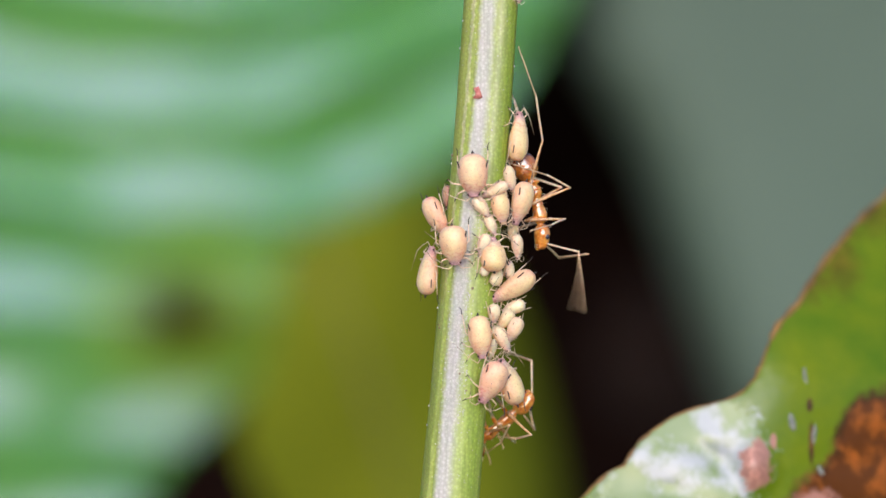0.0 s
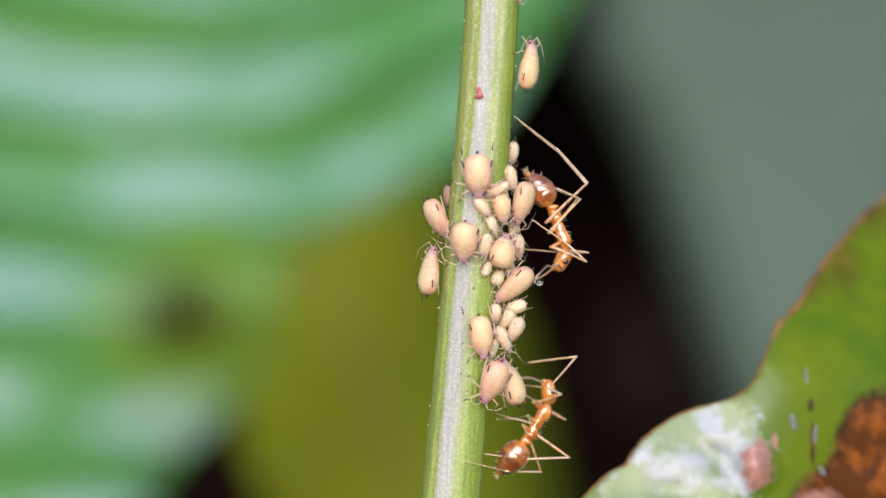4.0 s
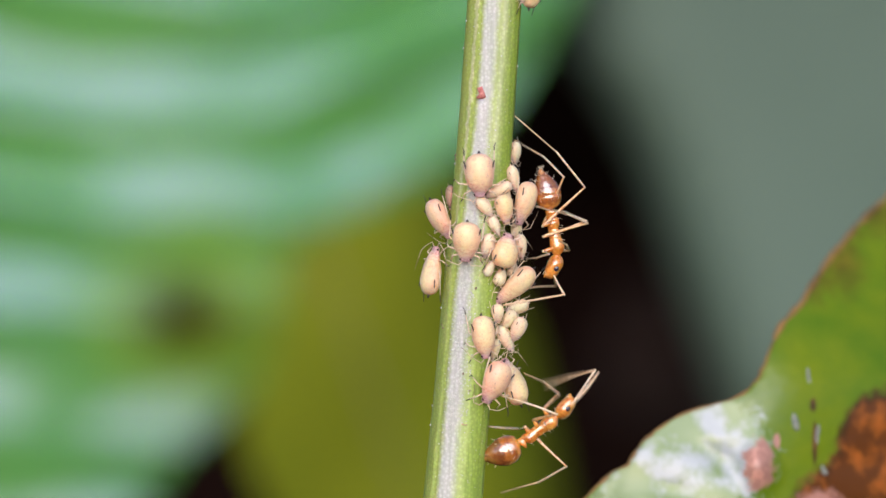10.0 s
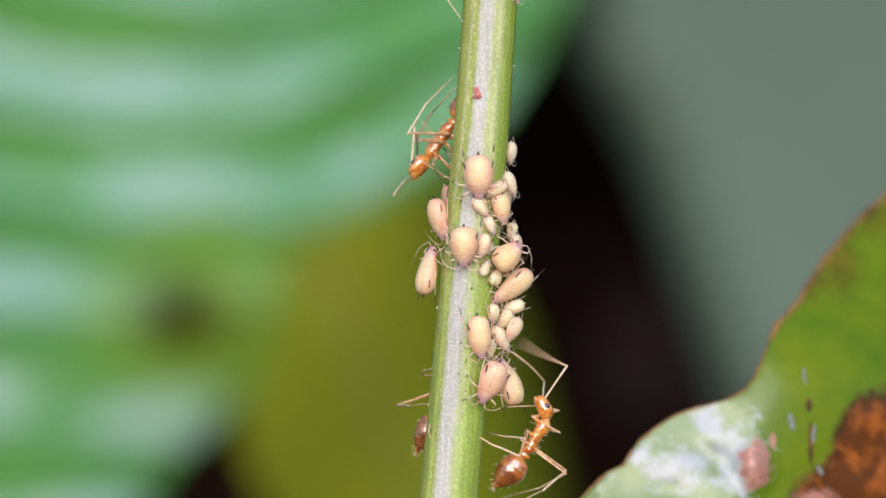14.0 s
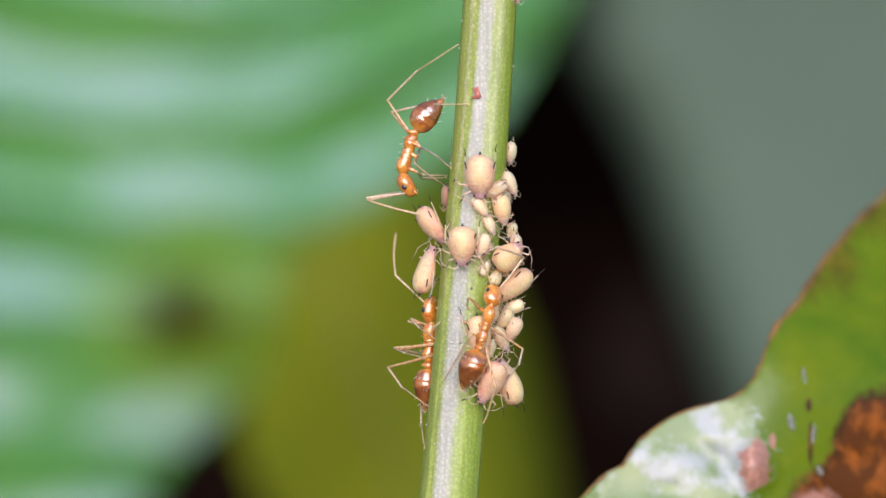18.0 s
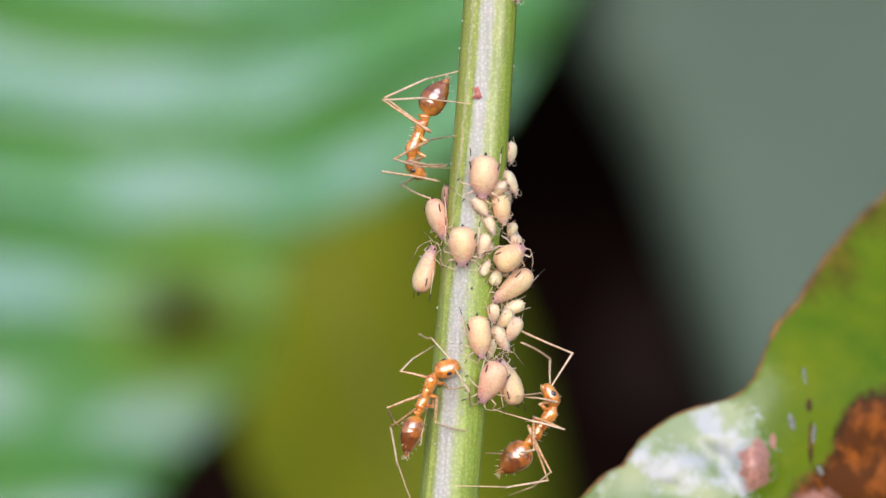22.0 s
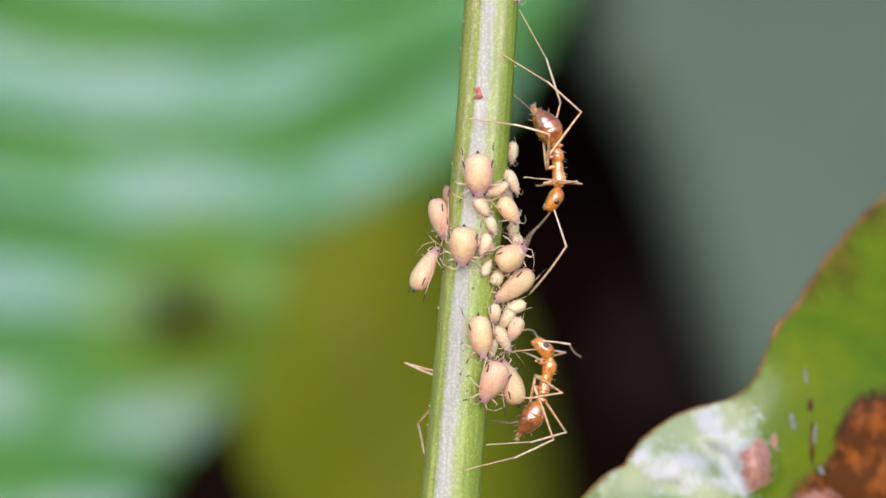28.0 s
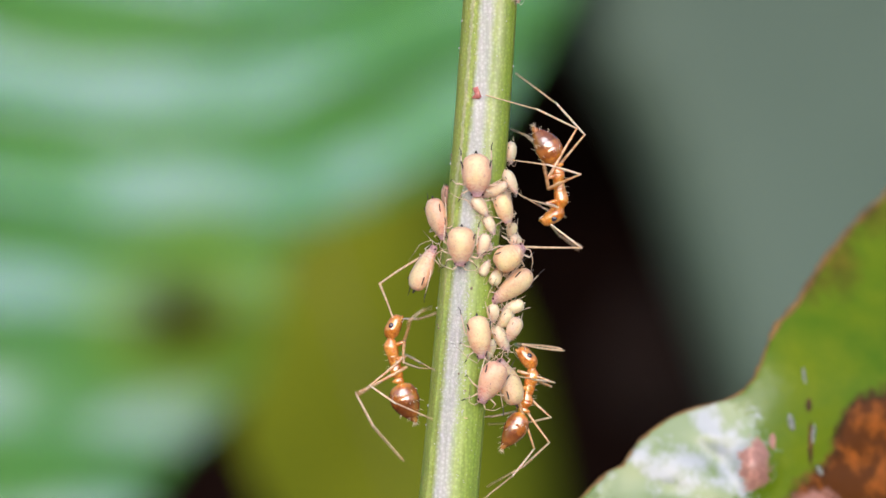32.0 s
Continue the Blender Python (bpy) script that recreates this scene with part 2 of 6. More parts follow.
def blade_skin(name, low, high, scale, rough, spots=(), bump=0.2, sheen=0.0, clear=0.0, relief=4e-5, gloss=0.3, wet=None, shine=0.22):
    """Leaf blade: two greens, fine cells, and dead patches or painted sheen at their places on the blade (u, v, size,
    colour, raggedness, where it starts to fade).
    """
    m, nodes, links, bsdf = shader(name)
    n = noise_node(nodes, links, scale, 5.0)
    tone = ramp_node(nodes, links, n.outputs["Fac"], [(0.32, low), (0.68, high)])
    last = tone.outputs[0]
    tc = nodes.new("ShaderNodeTexCoord")
    ragged = noise_node(nodes, links, scale * 9, 6.0, 0.7)
    dead_area = None
    for u, v, su, sv, c, *rag in spots:
        mp = nodes.new("ShaderNodeMapping")
        mp.inputs["Location"].default_value = (-u / su, -v / sv, 0)
        mp.inputs["Scale"].default_value = (1 / su, 1 / sv, 0)
        links.new(tc.outputs["UV"], mp.inputs["Vector"])
        ln = nodes.new("ShaderNodeVectorMath")
        ln.operation = "LENGTH"
        links.new(mp.outputs[0], ln.inputs[0])
        ad = nodes.new("ShaderNodeMath")
        ad.operation = "MULTIPLY_ADD"
        ad.inputs[1].default_value = rag[0] if rag else 0.9
        links.new(ragged.outputs["Fac"], ad.inputs[0])
        links.new(ln.outputs["Value"], ad.inputs[2])
        mask = ramp_node(nodes, links, ad.outputs[0], [(0.0, (1, 1, 1)), (0.9, (1, 1, 1)), (1.0, (0, 0, 0))])
        mask.color_ramp.elements[1].position = rag[1] if len(rag) > 1 else 0.86 if c[0] > 0.13 else 0.4
        c2 = tuple(k * (0.3 if 0.13 < c[0] < 0.45 else 0.6) for k in c) if c[2] < 0.32 else (0.17, 0.25, 0.1)
        if len(rag) > 1:
            c2 = tuple(k * 0.85 for k in c)
        tint = ragged if c[0] > 0.45 else noise_node(nodes, links, scale * (3.0 if c[2] < 0.32 else 1.9), 5.0, 0.6)
        dead = ramp_node(nodes, links, tint.outputs["Fac"], [(0.48, c2), (0.62, c)])
        last = mix_node(nodes, links, mask.outputs[0], last, dead.outputs[0]).outputs["Result"]
        dead_area = mask.outputs[0] if dead_area is None else mix_node(nodes, links, 1.0, dead_area, mask.outputs[0], "LIGHTEN").outputs["Result"]
    links.new(last, bsdf.inputs["Base Color"])
    bsdf.inputs["Roughness"].default_value = rough
    bsdf.inputs["Sheen Weight"].default_value = sheen
    bsdf.inputs["Coat Weight"].default_value = clear
    bsdf.inputs["Coat Roughness"].default_value = gloss
    if spots and not wet:
        # dead patches are dry
        dry = ramp_node(nodes, links, dead_area, [(0.0, (clear, clear, clear)), (1.0, (0, 0, 0))])
        links.new(dry.outputs[0], bsdf.inputs["Coat Weight"])
        dull = ramp_node(nodes, links, dead_area, [(0.0, (shine, shine, shine)), (1.0, (0, 0, 0))])
        links.new(dull.outputs[0], bsdf.inputs["Specular IOR Level"])
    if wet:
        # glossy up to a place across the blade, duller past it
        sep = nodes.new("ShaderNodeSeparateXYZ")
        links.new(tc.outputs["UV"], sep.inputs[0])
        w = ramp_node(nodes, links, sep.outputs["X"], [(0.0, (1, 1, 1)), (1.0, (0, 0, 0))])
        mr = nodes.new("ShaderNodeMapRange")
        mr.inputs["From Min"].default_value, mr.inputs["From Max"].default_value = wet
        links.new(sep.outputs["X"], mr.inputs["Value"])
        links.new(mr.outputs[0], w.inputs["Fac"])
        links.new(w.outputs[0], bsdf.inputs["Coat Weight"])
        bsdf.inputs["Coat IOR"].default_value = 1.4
    g = noise_node(nodes, links, scale * 9, 4.0)
    bump_node(nodes, links, g.outputs["Fac"], bsdf, bump, relief)
    return m


BIG_GREEN = blade_skin("big_leaf_skin", (0.063, 0.232, 0.056), (0.098, 0.278, 0.06), 45, 0.27, [(0.365, 0.425, 0.33, 0.27, (0.205, 0.33, 0.028), 0.3, 0.2), (0.323, 0.441, 0.155, 0.115, (0.024, 0.018, 0.001), 0.3, 0.35)], shine=0.62)
# blue of the sky's reflection, put into the blade's specular tint
BIG_GREEN.node_tree.nodes["Principled BSDF"].inputs["IOR"].default_value = 1.72
BIG_GREEN.node_tree.nodes["Principled BSDF"].inputs["Specular Tint"].default_value = (0.55, 0.5, 1.0, 1)
OLIVE = blade_skin("olive_leaf_skin", (0.102, 0.13, 0.003), (0.14, 0.16, 0.006), 40, 0.7)
GREY_GREEN = blade_skin("grey_leaf_skin", (0.066, 0.104, 0.08), (0.088, 0.13, 0.102), 30, 0.65)
# whitish sky sheen of the curled lobe, painted as a base colour
LOBE_SHEEN = (0.34, 0.38, 0.42)
RUST, PINK, BROWN, BURNT = (0.29, 0.086, 0.012), (0.58, 0.3, 0.25), (0.17, 0.085, 0.03), (0.135, 0.05, 0.014)
# near-black colour: the deep shade between the leaves is put into it
SHADE_SOIL = surface("painted_shade_soil", (0.0036, 0.0015, 0.0011), (0.0105, 0.0042, 0.0031), 45, 0.95, 220, 0.8, 4e-3)
LITTER = surface("ground_soil", (0.035, 0.022, 0.014), (0.09, 0.06, 0.035), 9, 0.9, 120, 0.8, 6e-3)


# ---- mesh helpers ----
OLIVE.node_tree.nodes["Principled BSDF"].inputs["Specular IOR Level"].default_value = 0.15
for m in (BIG_GREEN, GREY_GREEN):
    m.node_tree.nodes["Principled BSDF"].inputs["Specular IOR Level"].default_value = 0.22
for m in (SHADE_SOIL, LITTER):
    m.node_tree.nodes["Principled BSDF"].inputs["Specular IOR Level"].default_value = 0.05


def part(name, bm, material, parent, label=""):
    """Links a bmesh as one mesh object under its thing or part."""
    for f in bm.faces:
        f.smooth = True
    bmesh.ops.recalc_face_normals(bm, faces=bm.faces)
    me = bpy.data.meshes.new(name)
    bm.to_mesh(me)
    bm.free()
    for m in material if isinstance(material, (list, tuple)) else (material,):
        me.materials.append(m)
    ob = new(name, me)
    if parent is not None:
        ob.parent = parent
    if label:
        ob["label"] = label
    return ob


def rings(bm, loops, cap=True, uv=False):
    """Skins a row of equal loops of points."""
    rows = [[bm.verts.new(p) for p in loop] for loop in loops]
    n = len(rows[0])
    lay = bm.loops.layers.uv.verify() if uv else None
    last = len(rows) - 1
    for i, (a, b) in enumerate(zip(rows, rows[1:])):
        for j in range(n):
            k = (j + 1) % n
            f = bm.faces.new((a[j], a[k], b[k], b[j]))
            if uv:
                for lp, (cu, cv) in zip(f.loops, ((j, i), (j + 1, i), (j + 1, i + 1), (j, i + 1))):
                    lp[lay].uv = (cu / n, cv / last)
    if cap:
        bm.faces.new(rows[0][::-1])
        bm.faces.new(rows[-1])
    return rows


def tube(bm, points, radii, n=8):
    """A round limb through points, with a radius at each."""
    pts = [Vector(p) for p in points]
    loops = []
    for i, p in enumerate(pts):
        way = (pts[min(i + 1, len(pts) - 1)] - pts[max(i - 1, 0)]).normalized()
        side = way.cross(Vector((0.13, 0.31, 0.94))).normalized()
        over = way.cross(side)
        loops.append([p + (side * math.cos(a) + over * math.sin(a)) * radii[i] for a in (k * math.tau / n for k in range(n))])
    rings(bm, loops)


def bulb(bm, stations, n=16, uv=False):
    """A body along y: stations of (y, half width, half height, z of the middle)."""
    loops = [[Vector((w * math.cos(a), y, z + h * math.sin(a))) for a in (k * math.tau / n for k in range(n))] for y, w, h, z in stations]
    rings(bm, loops, True, uv)


def smooth_stations(keys, count):
    """Stations between a few given ones, by a smooth curve; the ends close to a round point."""
    out = []
    for i in range(count):
        s = i / (count - 1) * (len(keys) - 1)
        k = min(int(s), len(keys) - 2)
        f = s - k
        p = [keys[max(k - 1, 0)], keys[k], keys[k + 1], keys[min(k + 2, len(keys) - 1)]]
        row = []
        for a, b, c, d in zip(*p):
            row.append(0.5 * (2 * b + (c - a) * f + (2 * a - 5 * b + 4 * c - d) * f * f + (3 * b - a - 3 * c + d) * f ** 3))
        row[1], row[2] = max(row[1], 0.05 * U), max(row[2], 0.05 * U)
        out.append(tuple(row))
    return out
# ---- ground, added bank for the dark gap, leaves behind ----
def curve_at(pairs, y):
    if y <= pairs[0][0]:
        return pairs[0][1]
    for (a, va), (b, vb) in zip(pairs, pairs[1:]):
        if y <= b:
            f = (y - a) / (b - a)
            return va + (vb - va) * f
    return pairs[-1][1]


def sheet(name, size, place, material, label, category, rough, cells=60, up=False, kind="structure"):
    """One uneven sheet of earth, flat on the ground or upright."""
    bm = bmesh.new()
    verts = {}
    for i in range(cells + 1):
        for j in range(cells + 1):
            # finer cells in the middle
            a, b = ((k / cells * 2 - 1) for k in (i, j))
            a, b = a * abs(a), b * abs(b)
            p = Vector((a * size, b * size, 0))
            h = rough * noise.fractal(Vector((p.x * 6, p.y * 6, 3.0)), 0.8, 2.0, 5)
            if up:
                # undercut above so its shape darkens the upper gap, sloping out below
                h = 0.4 * h - min(0.16, (3.0 if p.y > 0 else 0.8) * abs(p.y))
                # the crown of the bank rolls back and runs down to the ground behind and at its ends
                s = max(0.0, (p.y - 0.25) / (size - 0.25))
                z = (min(p.y, 0.25) + 0.12 * math.sin(math.pi * s) - 0.62 * s * s)
                end = max(0.0, min(1.0, (abs(p.x) - 0.7) / (size - 0.7)))
                end = end * end * (3 - 2 * end)
                p = Vector((p.x, z * (1 - end) + min(z, -0.36) * end, 0))
                h += 1.6 * s + 0.5 * end
            verts[i, j] = bm.verts.new((p.x, h, p.y) if up else (p.x, p.y, h))
    for i in range(cells):
        for j in range(cells):
            bm.faces.new((verts[i, j], verts[i + 1, j], verts[i + 1, j + 1], verts[i, j + 1]))
    ob = part(name, bm, material, None)
    ob.location = place
    return tagged(ob, label, category, kind=kind)


sheet("ground", 400.0, (0, 0, 0), LITTER, "dark brown bare soil under the plants", "ground", 0.008, 90)
# added bank that fills the gap; its blackness is painted shade
sheet("backdrop", 1.7, (0, 0.62, 0.254), SHADE_SOIL, "made-up earth bank behind the leaves, shade painted in almost black", "earth bank", 0.05, 70, True)


def blade(name, y0, y1, left, right, depth, material, label, swell, rows=70, cols=60, thick=0.25):
    """A leaf blade with real thickness between two edges, its surface swelling between the veins. depth and swell in mm."""
    bm = bmesh.new()
    lay = bm.loops.layers.uv.verify()
    front, back, uvs = {}, {}, {}
    for i in range(rows + 1):
        y = y0 + (y1 - y0) * i / rows
        a, b = left(y), right(y)
        for j in range(cols + 1):
            x = a + (b - a) * j / cols
            d = depth(x, y) + swell(x, y)
            front[i, j] = bm.verts.new(far(x, y, d))
            back[i, j] = bm.verts.new(far(x, y, d + thick))
            uvs[front[i, j]] = uvs[back[i, j]] = (x / 1000, 1 - y / 1000)
    faces = []
    for i in range(rows):
        for j in range(cols):
            q = ((i, j), (i, j + 1), (i + 1, j + 1), (i + 1, j))
            faces.append(bm.faces.new([front[k] for k in q][::-1]))
            faces.append(bm.faces.new([back[k] for k in q]))
    rim = [(0, j) for j in range(cols + 1)] + [(i, cols) for i in range(1, rows + 1)] + [(rows, j) for j in range(cols - 1, -1, -1)] + [(i, 0) for i in range(rows - 1, 0, -1)]
    for a, b in zip(rim, rim[1:] + rim[:1]):
        faces.append(bm.faces.new((front[a], front[b], back[b], back[a])))
    for f in faces:
        for lp in f.loops:
            lp[lay].uv = uvs[lp.vert]
    return part(name, bm, material, None)


def leaf(name, label, blade_ob, veins, vein_material, stalk):
    """A leaf: an empty with its blade and raised veins (each a row of places with a radius in mm)."""
    root = new(name)
    root.location = blade_ob.data.vertices[0].co
    blade_ob.parent = root
    blade_ob.location = -root.location
    for points, r in veins:
        bm = bmesh.new()
        tube(bm, points, [r * 0.001 * (1 - 0.6 * k / (len(points) - 1)) for k in range(len(points))], 6)
        v = part("vein", bm, vein_material, root)
        v.location = -root.location
    bm = bmesh.new()
    foot = Vector((stalk.x * 0.6, stalk.y + 0.02, -0.004))
    tube(bm, [stalk.lerp(foot, k / 8) + Vector((0.012 * math.sin(k / 8 * math.pi), 0, 0)) for k in range(9)], [0.0011 + 0.0001 * k for k in range(9)], 10)
    part("stalk", bm, vein_material, root).location = -root.location
    return tagged(root, label, "leaf")


# brown for the added gap blade, with the gap's shade in the colour
GAP_BROWN = surface("gap_brown_skin", (0.013, 0.006, 0.0043), (0.026, 0.0115, 0.0082), 90, 0.9, 600, 0.5, 3e-4)
VEIN = surface("vein_skin", (0.12, 0.3, 0.07), (0.18, 0.38, 0.1), 300, 0.45)
DULL_VEIN = surface("dull_vein_skin", (0.12, 0.13, 0.02), (0.2, 0.2, 0.04), 300, 0.55)

# the big leaf: side veins run to its edge, the blade bulges between them
BIG_EDGE = [(-500, 1240), (-200, 1080), (0, 1000), (100, 942), (200, 880), (300, 800), (345, 725), (385, 650), (420, 575), (500, 530), (600, 512),
            (680, 455), (740, 388), (800, 318), (882, 265), (1100, 120), (1300, 0)]


def big_edge(y):
    return sum(curve_at(BIG_EDGE, y + k) for k in (-24, -12, 0, 12, 24)) / 5


def vein_line(x, y):
    """How far (0 to 1) a place lies between two side veins of the big leaf."""
    return ((y + (5e-4 if x > 350 else 2.5e-4) * (x - 350) ** 2 - 85) / 200.0) % 1.0


def big_depth(x, y):
    return 152 + 0.006 * (x - 400) + 0.001 * (y - 400) + 0.12 * math.log(1 + math.exp((y - 640) / 45)) + 0.6 * math.log(1 + math.exp((x - 440) / 60))


def big_swell(x, y):
    f = (vein_line(x, y) + 0.24 * noise.noise(Vector((x / 330, y / 260, 6.0)))) % 1.0
    return -1.3 * (0.55 + 0.45 / (1 + math.exp((y - 620) / 40))) * (1 + 0.9 * noise.noise(Vector((x / 400, y / 200, 2.0)))) * math.sin(math.pi * f) ** 1.6 + 0.6 * noise.noise(Vector((x / 240, y / 110, 1.0)))


big = blade("blade", -500, 1300, lambda y: -700.0, big_edge, big_depth, BIG_GREEN, "", big_swell, 180, 150)
big_veins = []
for k in range(-2, 10):
    pts = []
    for x in range(-650, 1250, 60):
        y = 200 * k + 85 - (5e-4 if x > 350 else 2.5e-4) * (x - 350) ** 2
        if x < big_edge(y) - 15:
            pts.append(far(x, y, big_depth(x, y) - 0.2))
    if len(pts) > 3:
        big_veins.append((pts, 0.4))
leaf("large_leaf", "large glossy green leaf with bulging ribs behind the stem", big, big_veins, VEIN, far(-420, 1290, 136))

olive_left = [(280, 812), (320, 750), (345, 700), (385, 602), (420, 515), (460, 498), (500, 500), (600, 488), (680, 450), (740, 422), (800, 428), (882, 465), (1100, 590), (1300, 640)]
olive_right = [(280, 820), (330, 825), (420, 855), (500, 890), (600, 932), (800, 978), (900, 994), (1300, 1020)]


def olive_edge(y):
    return sum(curve_at(olive_left, y + k) for k in (-24, -12, 0, 12, 24)) / 5


olive = blade("blade", 290, 1300, olive_edge, lambda y: curve_at(olive_right, y),
              lambda x, y: 137 + 0.03 * (x - 600) - 0.015 * (y - 600), OLIVE, "", lambda x, y: 1.0 * math.sin((x * 0.8 + y * 0.6) / 75) + 14 * math.exp(-(curve_at(olive_right, y) - x) / 55), 70, 60)
leaf("olive_leaf", "dull olive leaf hanging in the shade", olive,
     [([far(560 + 290 * k / 9, 420 + 830 * k / 9, 140 + 0.03 * (330 * k / 9 - 80) - 0.015 * (950 * k / 9)) for k in range(10)], 0.25)], DULL_VEIN, far(830, 1290, 133))

grey_left = [(-500, 930), (0, 1000), (100, 1015), (200, 1082), (300, 1134), (400, 1168), (500, 1202), (600, 1238), (700, 1272), (882, 1350), (1300, 1540)]
grey = blade("blade", -500, 1300, lambda y: curve_at(grey_left, y), lambda y: 2300.0,
             lambda x, y: 165 + 0.008 * (x - 1100) - 0.005 * y - 1e-5 * y * y, GREY_GREEN, "", lambda x, y: 0.3 * math.sin((x - 0.45 * y) / 210) + 9 * math.exp(-(x - curve_at(grey_left, y)) / 60), 60, 50)
leaf("grey_leaf", "broad matt grey-green leaf beside the dark gap", grey,
     [([far(1900 - 60 * k, 1200 - 160 * k, 165.5 + 0.008 * (800 - 60 * k) - 0.005 * (1200 - 160 * k) - 1e-5 * (1200 - 160 * k) ** 2) for k in range(10)], 0.4)], DULL_VEIN, far(1900, 1290, 155))

# an added blade far back, there only to turn the lower gap brown
dead = blade("blade", 500, 745, lambda y: 1075 + 26 * math.sin(y / 37), lambda y: 1330.0, lambda x, y: 205 + 0.02 * abs(x - 1150), GAP_BROWN, "", lambda x, y: 1.2 * noise.noise(Vector((x / 60, y / 50, 3.0))), 24, 24)
leaf("gap_tone_leaf", "added dark brown blade that lifts the tone of the dark gap", dead, [([far(1090 + 26 * k, 640 - 3 * k, 204.5 + 0.02 * abs(26 * k - 60)) for k in range(9)], 0.3)], GAP_BROWN, far(1330, 1290, 200))

# ---- the damaged leaf near the stem ----
near_edge_line = [(330, 1590), (354, 1562), (390, 1524), (425, 1494), (460, 1464), (505, 1434), (540, 1414), (575, 1379), (595, 1369), (630, 1356), (670, 1339),
                  (697, 1314), (710, 1284), (723, 1234), (738, 1194), (765, 1154), (786, 1129), (803, 1119), (825, 1106), (833, 1084), (858, 1056), (885, 1029),
                  (950, 960), (1050, 930), (1150, 940)]


def near_edge(y):
    wob = 3.0 * noise.noise(Vector((y / 9.0, 0.3, 2.0))) + 2.0 * noise.noise(Vector((y / 3.5, 1.3, 2.0)))
    return curve_at(near_edge_line, y) + wob


def near_depth(x, y):
    return 4.6 + 0.45 * math.log(1 + math.exp((670 - y) / 30)) + 0.3 * math.log(1 + math.exp((x - 1350) / 28))


def near_swell(x, y):
    # the lower lobe curls over: it faces up to the sky
    f = 1 / (1 + math.exp((x - 1310) / 42))
    lobe = f * 0.0058 * (y - 790)
    # a side vein runs down the lobe in a furrow
    d = (x - 1250) * 0.68 - (y - 790) * 0.73
    fold = f * 0.16 * math.exp(-(d / 20) ** 2) / (1 + math.exp((785 - y) / 12))
    quilt = (0.06 + 0.15 * f) * noise.noise(Vector((x / 85, y / 60, 5.0))) + 0.014 * noise.noise(Vector((x / 17, y / 17, 7.0)))
    blister = -0.6 * math.exp(-((x - 1338) / 26) ** 2 - ((y - 825) / 38) ** 2)
    return -lobe + fold + quilt + blister


UMBER = (0.125, 0.1, 0.008)
# the first four patches paint the lobe's sheen; the others are real damage
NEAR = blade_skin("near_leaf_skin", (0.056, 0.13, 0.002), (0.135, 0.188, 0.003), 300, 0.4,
                  [(1.2, 0.16, 0.3, 0.2, LOBE_SHEEN), (1.12, 0.04, 0.3, 0.16, LOBE_SHEEN), (1.29, 0.2, 0.14, 0.16, LOBE_SHEEN), (1.225, 0.25, 0.22, 0.12, LOBE_SHEEN),
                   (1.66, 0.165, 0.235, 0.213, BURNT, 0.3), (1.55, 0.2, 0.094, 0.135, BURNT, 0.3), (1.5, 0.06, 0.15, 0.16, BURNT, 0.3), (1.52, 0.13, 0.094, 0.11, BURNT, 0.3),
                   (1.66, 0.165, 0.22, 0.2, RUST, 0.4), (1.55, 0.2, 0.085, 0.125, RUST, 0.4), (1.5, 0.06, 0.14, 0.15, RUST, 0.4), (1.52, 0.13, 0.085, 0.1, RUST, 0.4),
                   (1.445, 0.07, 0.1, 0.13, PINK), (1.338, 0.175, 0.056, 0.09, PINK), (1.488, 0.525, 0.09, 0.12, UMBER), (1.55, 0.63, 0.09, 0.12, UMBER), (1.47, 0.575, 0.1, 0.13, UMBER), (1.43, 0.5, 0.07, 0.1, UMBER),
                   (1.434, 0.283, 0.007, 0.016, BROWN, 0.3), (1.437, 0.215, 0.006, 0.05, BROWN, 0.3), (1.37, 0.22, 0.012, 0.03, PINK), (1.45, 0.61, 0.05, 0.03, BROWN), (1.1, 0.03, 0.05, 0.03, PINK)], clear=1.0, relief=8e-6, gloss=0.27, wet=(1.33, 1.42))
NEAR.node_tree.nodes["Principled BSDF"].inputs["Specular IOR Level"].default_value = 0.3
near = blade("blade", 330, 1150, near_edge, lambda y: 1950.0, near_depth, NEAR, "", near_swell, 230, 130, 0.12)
rim_pts = [far(near_edge(y) - 1, y, near_depth(near_edge(y), y) + near_swell(near_edge(y), y) + 0.05) for y in range(332, 1148, 6)]
BROWN_RIM = surface("dead_rim", (0.11, 0.055, 0.014), (0.27, 0.15, 0.045), 900, 0.6)
near_leaf = leaf("damaged_leaf", "green leaf with rusty dead patches and brown scalloped rim", near, [], DULL_VEIN, far(1700, 1140, 7.5))
bm = bmesh.new()
tube(bm, rim_pts, [(3.2 + 2.4 * noise.noise(Vector((k / 2.5, 0, 0)))) * U * (1.9 if k < 45 else 1.0) for k in range(len(rim_pts))], 6)
part("rim", bm, BROWN_RIM, near_leaf, "dry brown rim").location = -near_leaf.location


def scar(x, y, w, h, turn, material, label):
    """A raised corky scar on the leaf."""
    bm = bmesh.new()
    bulb(bm, smooth_stations([(-h * U, 0, 0, 0), (-h * 0.6 * U, w * 0.8 * U, w * 0.4 * U, 0), (0, w * U, w * 0.5 * U, 0), (h * 0.7 * U, w * 0.7 * U, w * 0.4 * U, 0), (h * U, 0, 0, 0)], 12), 10)
    for v in bm.verts:
        v.co *= 1 + 0.25 * noise.noise(v.co * 9000 + Vector((x, y, 0)))
    ob = part("scar", bm, material, near_leaf, label)
    ob.matrix_local = Matrix.Translation(far(x, y, near_depth(x, y) + near_swell(x, y)) - near_leaf.location) @ pose(0, 0, 0, 90, 0, 0) @ pose(0, 0, 0, 0, 0, turn)


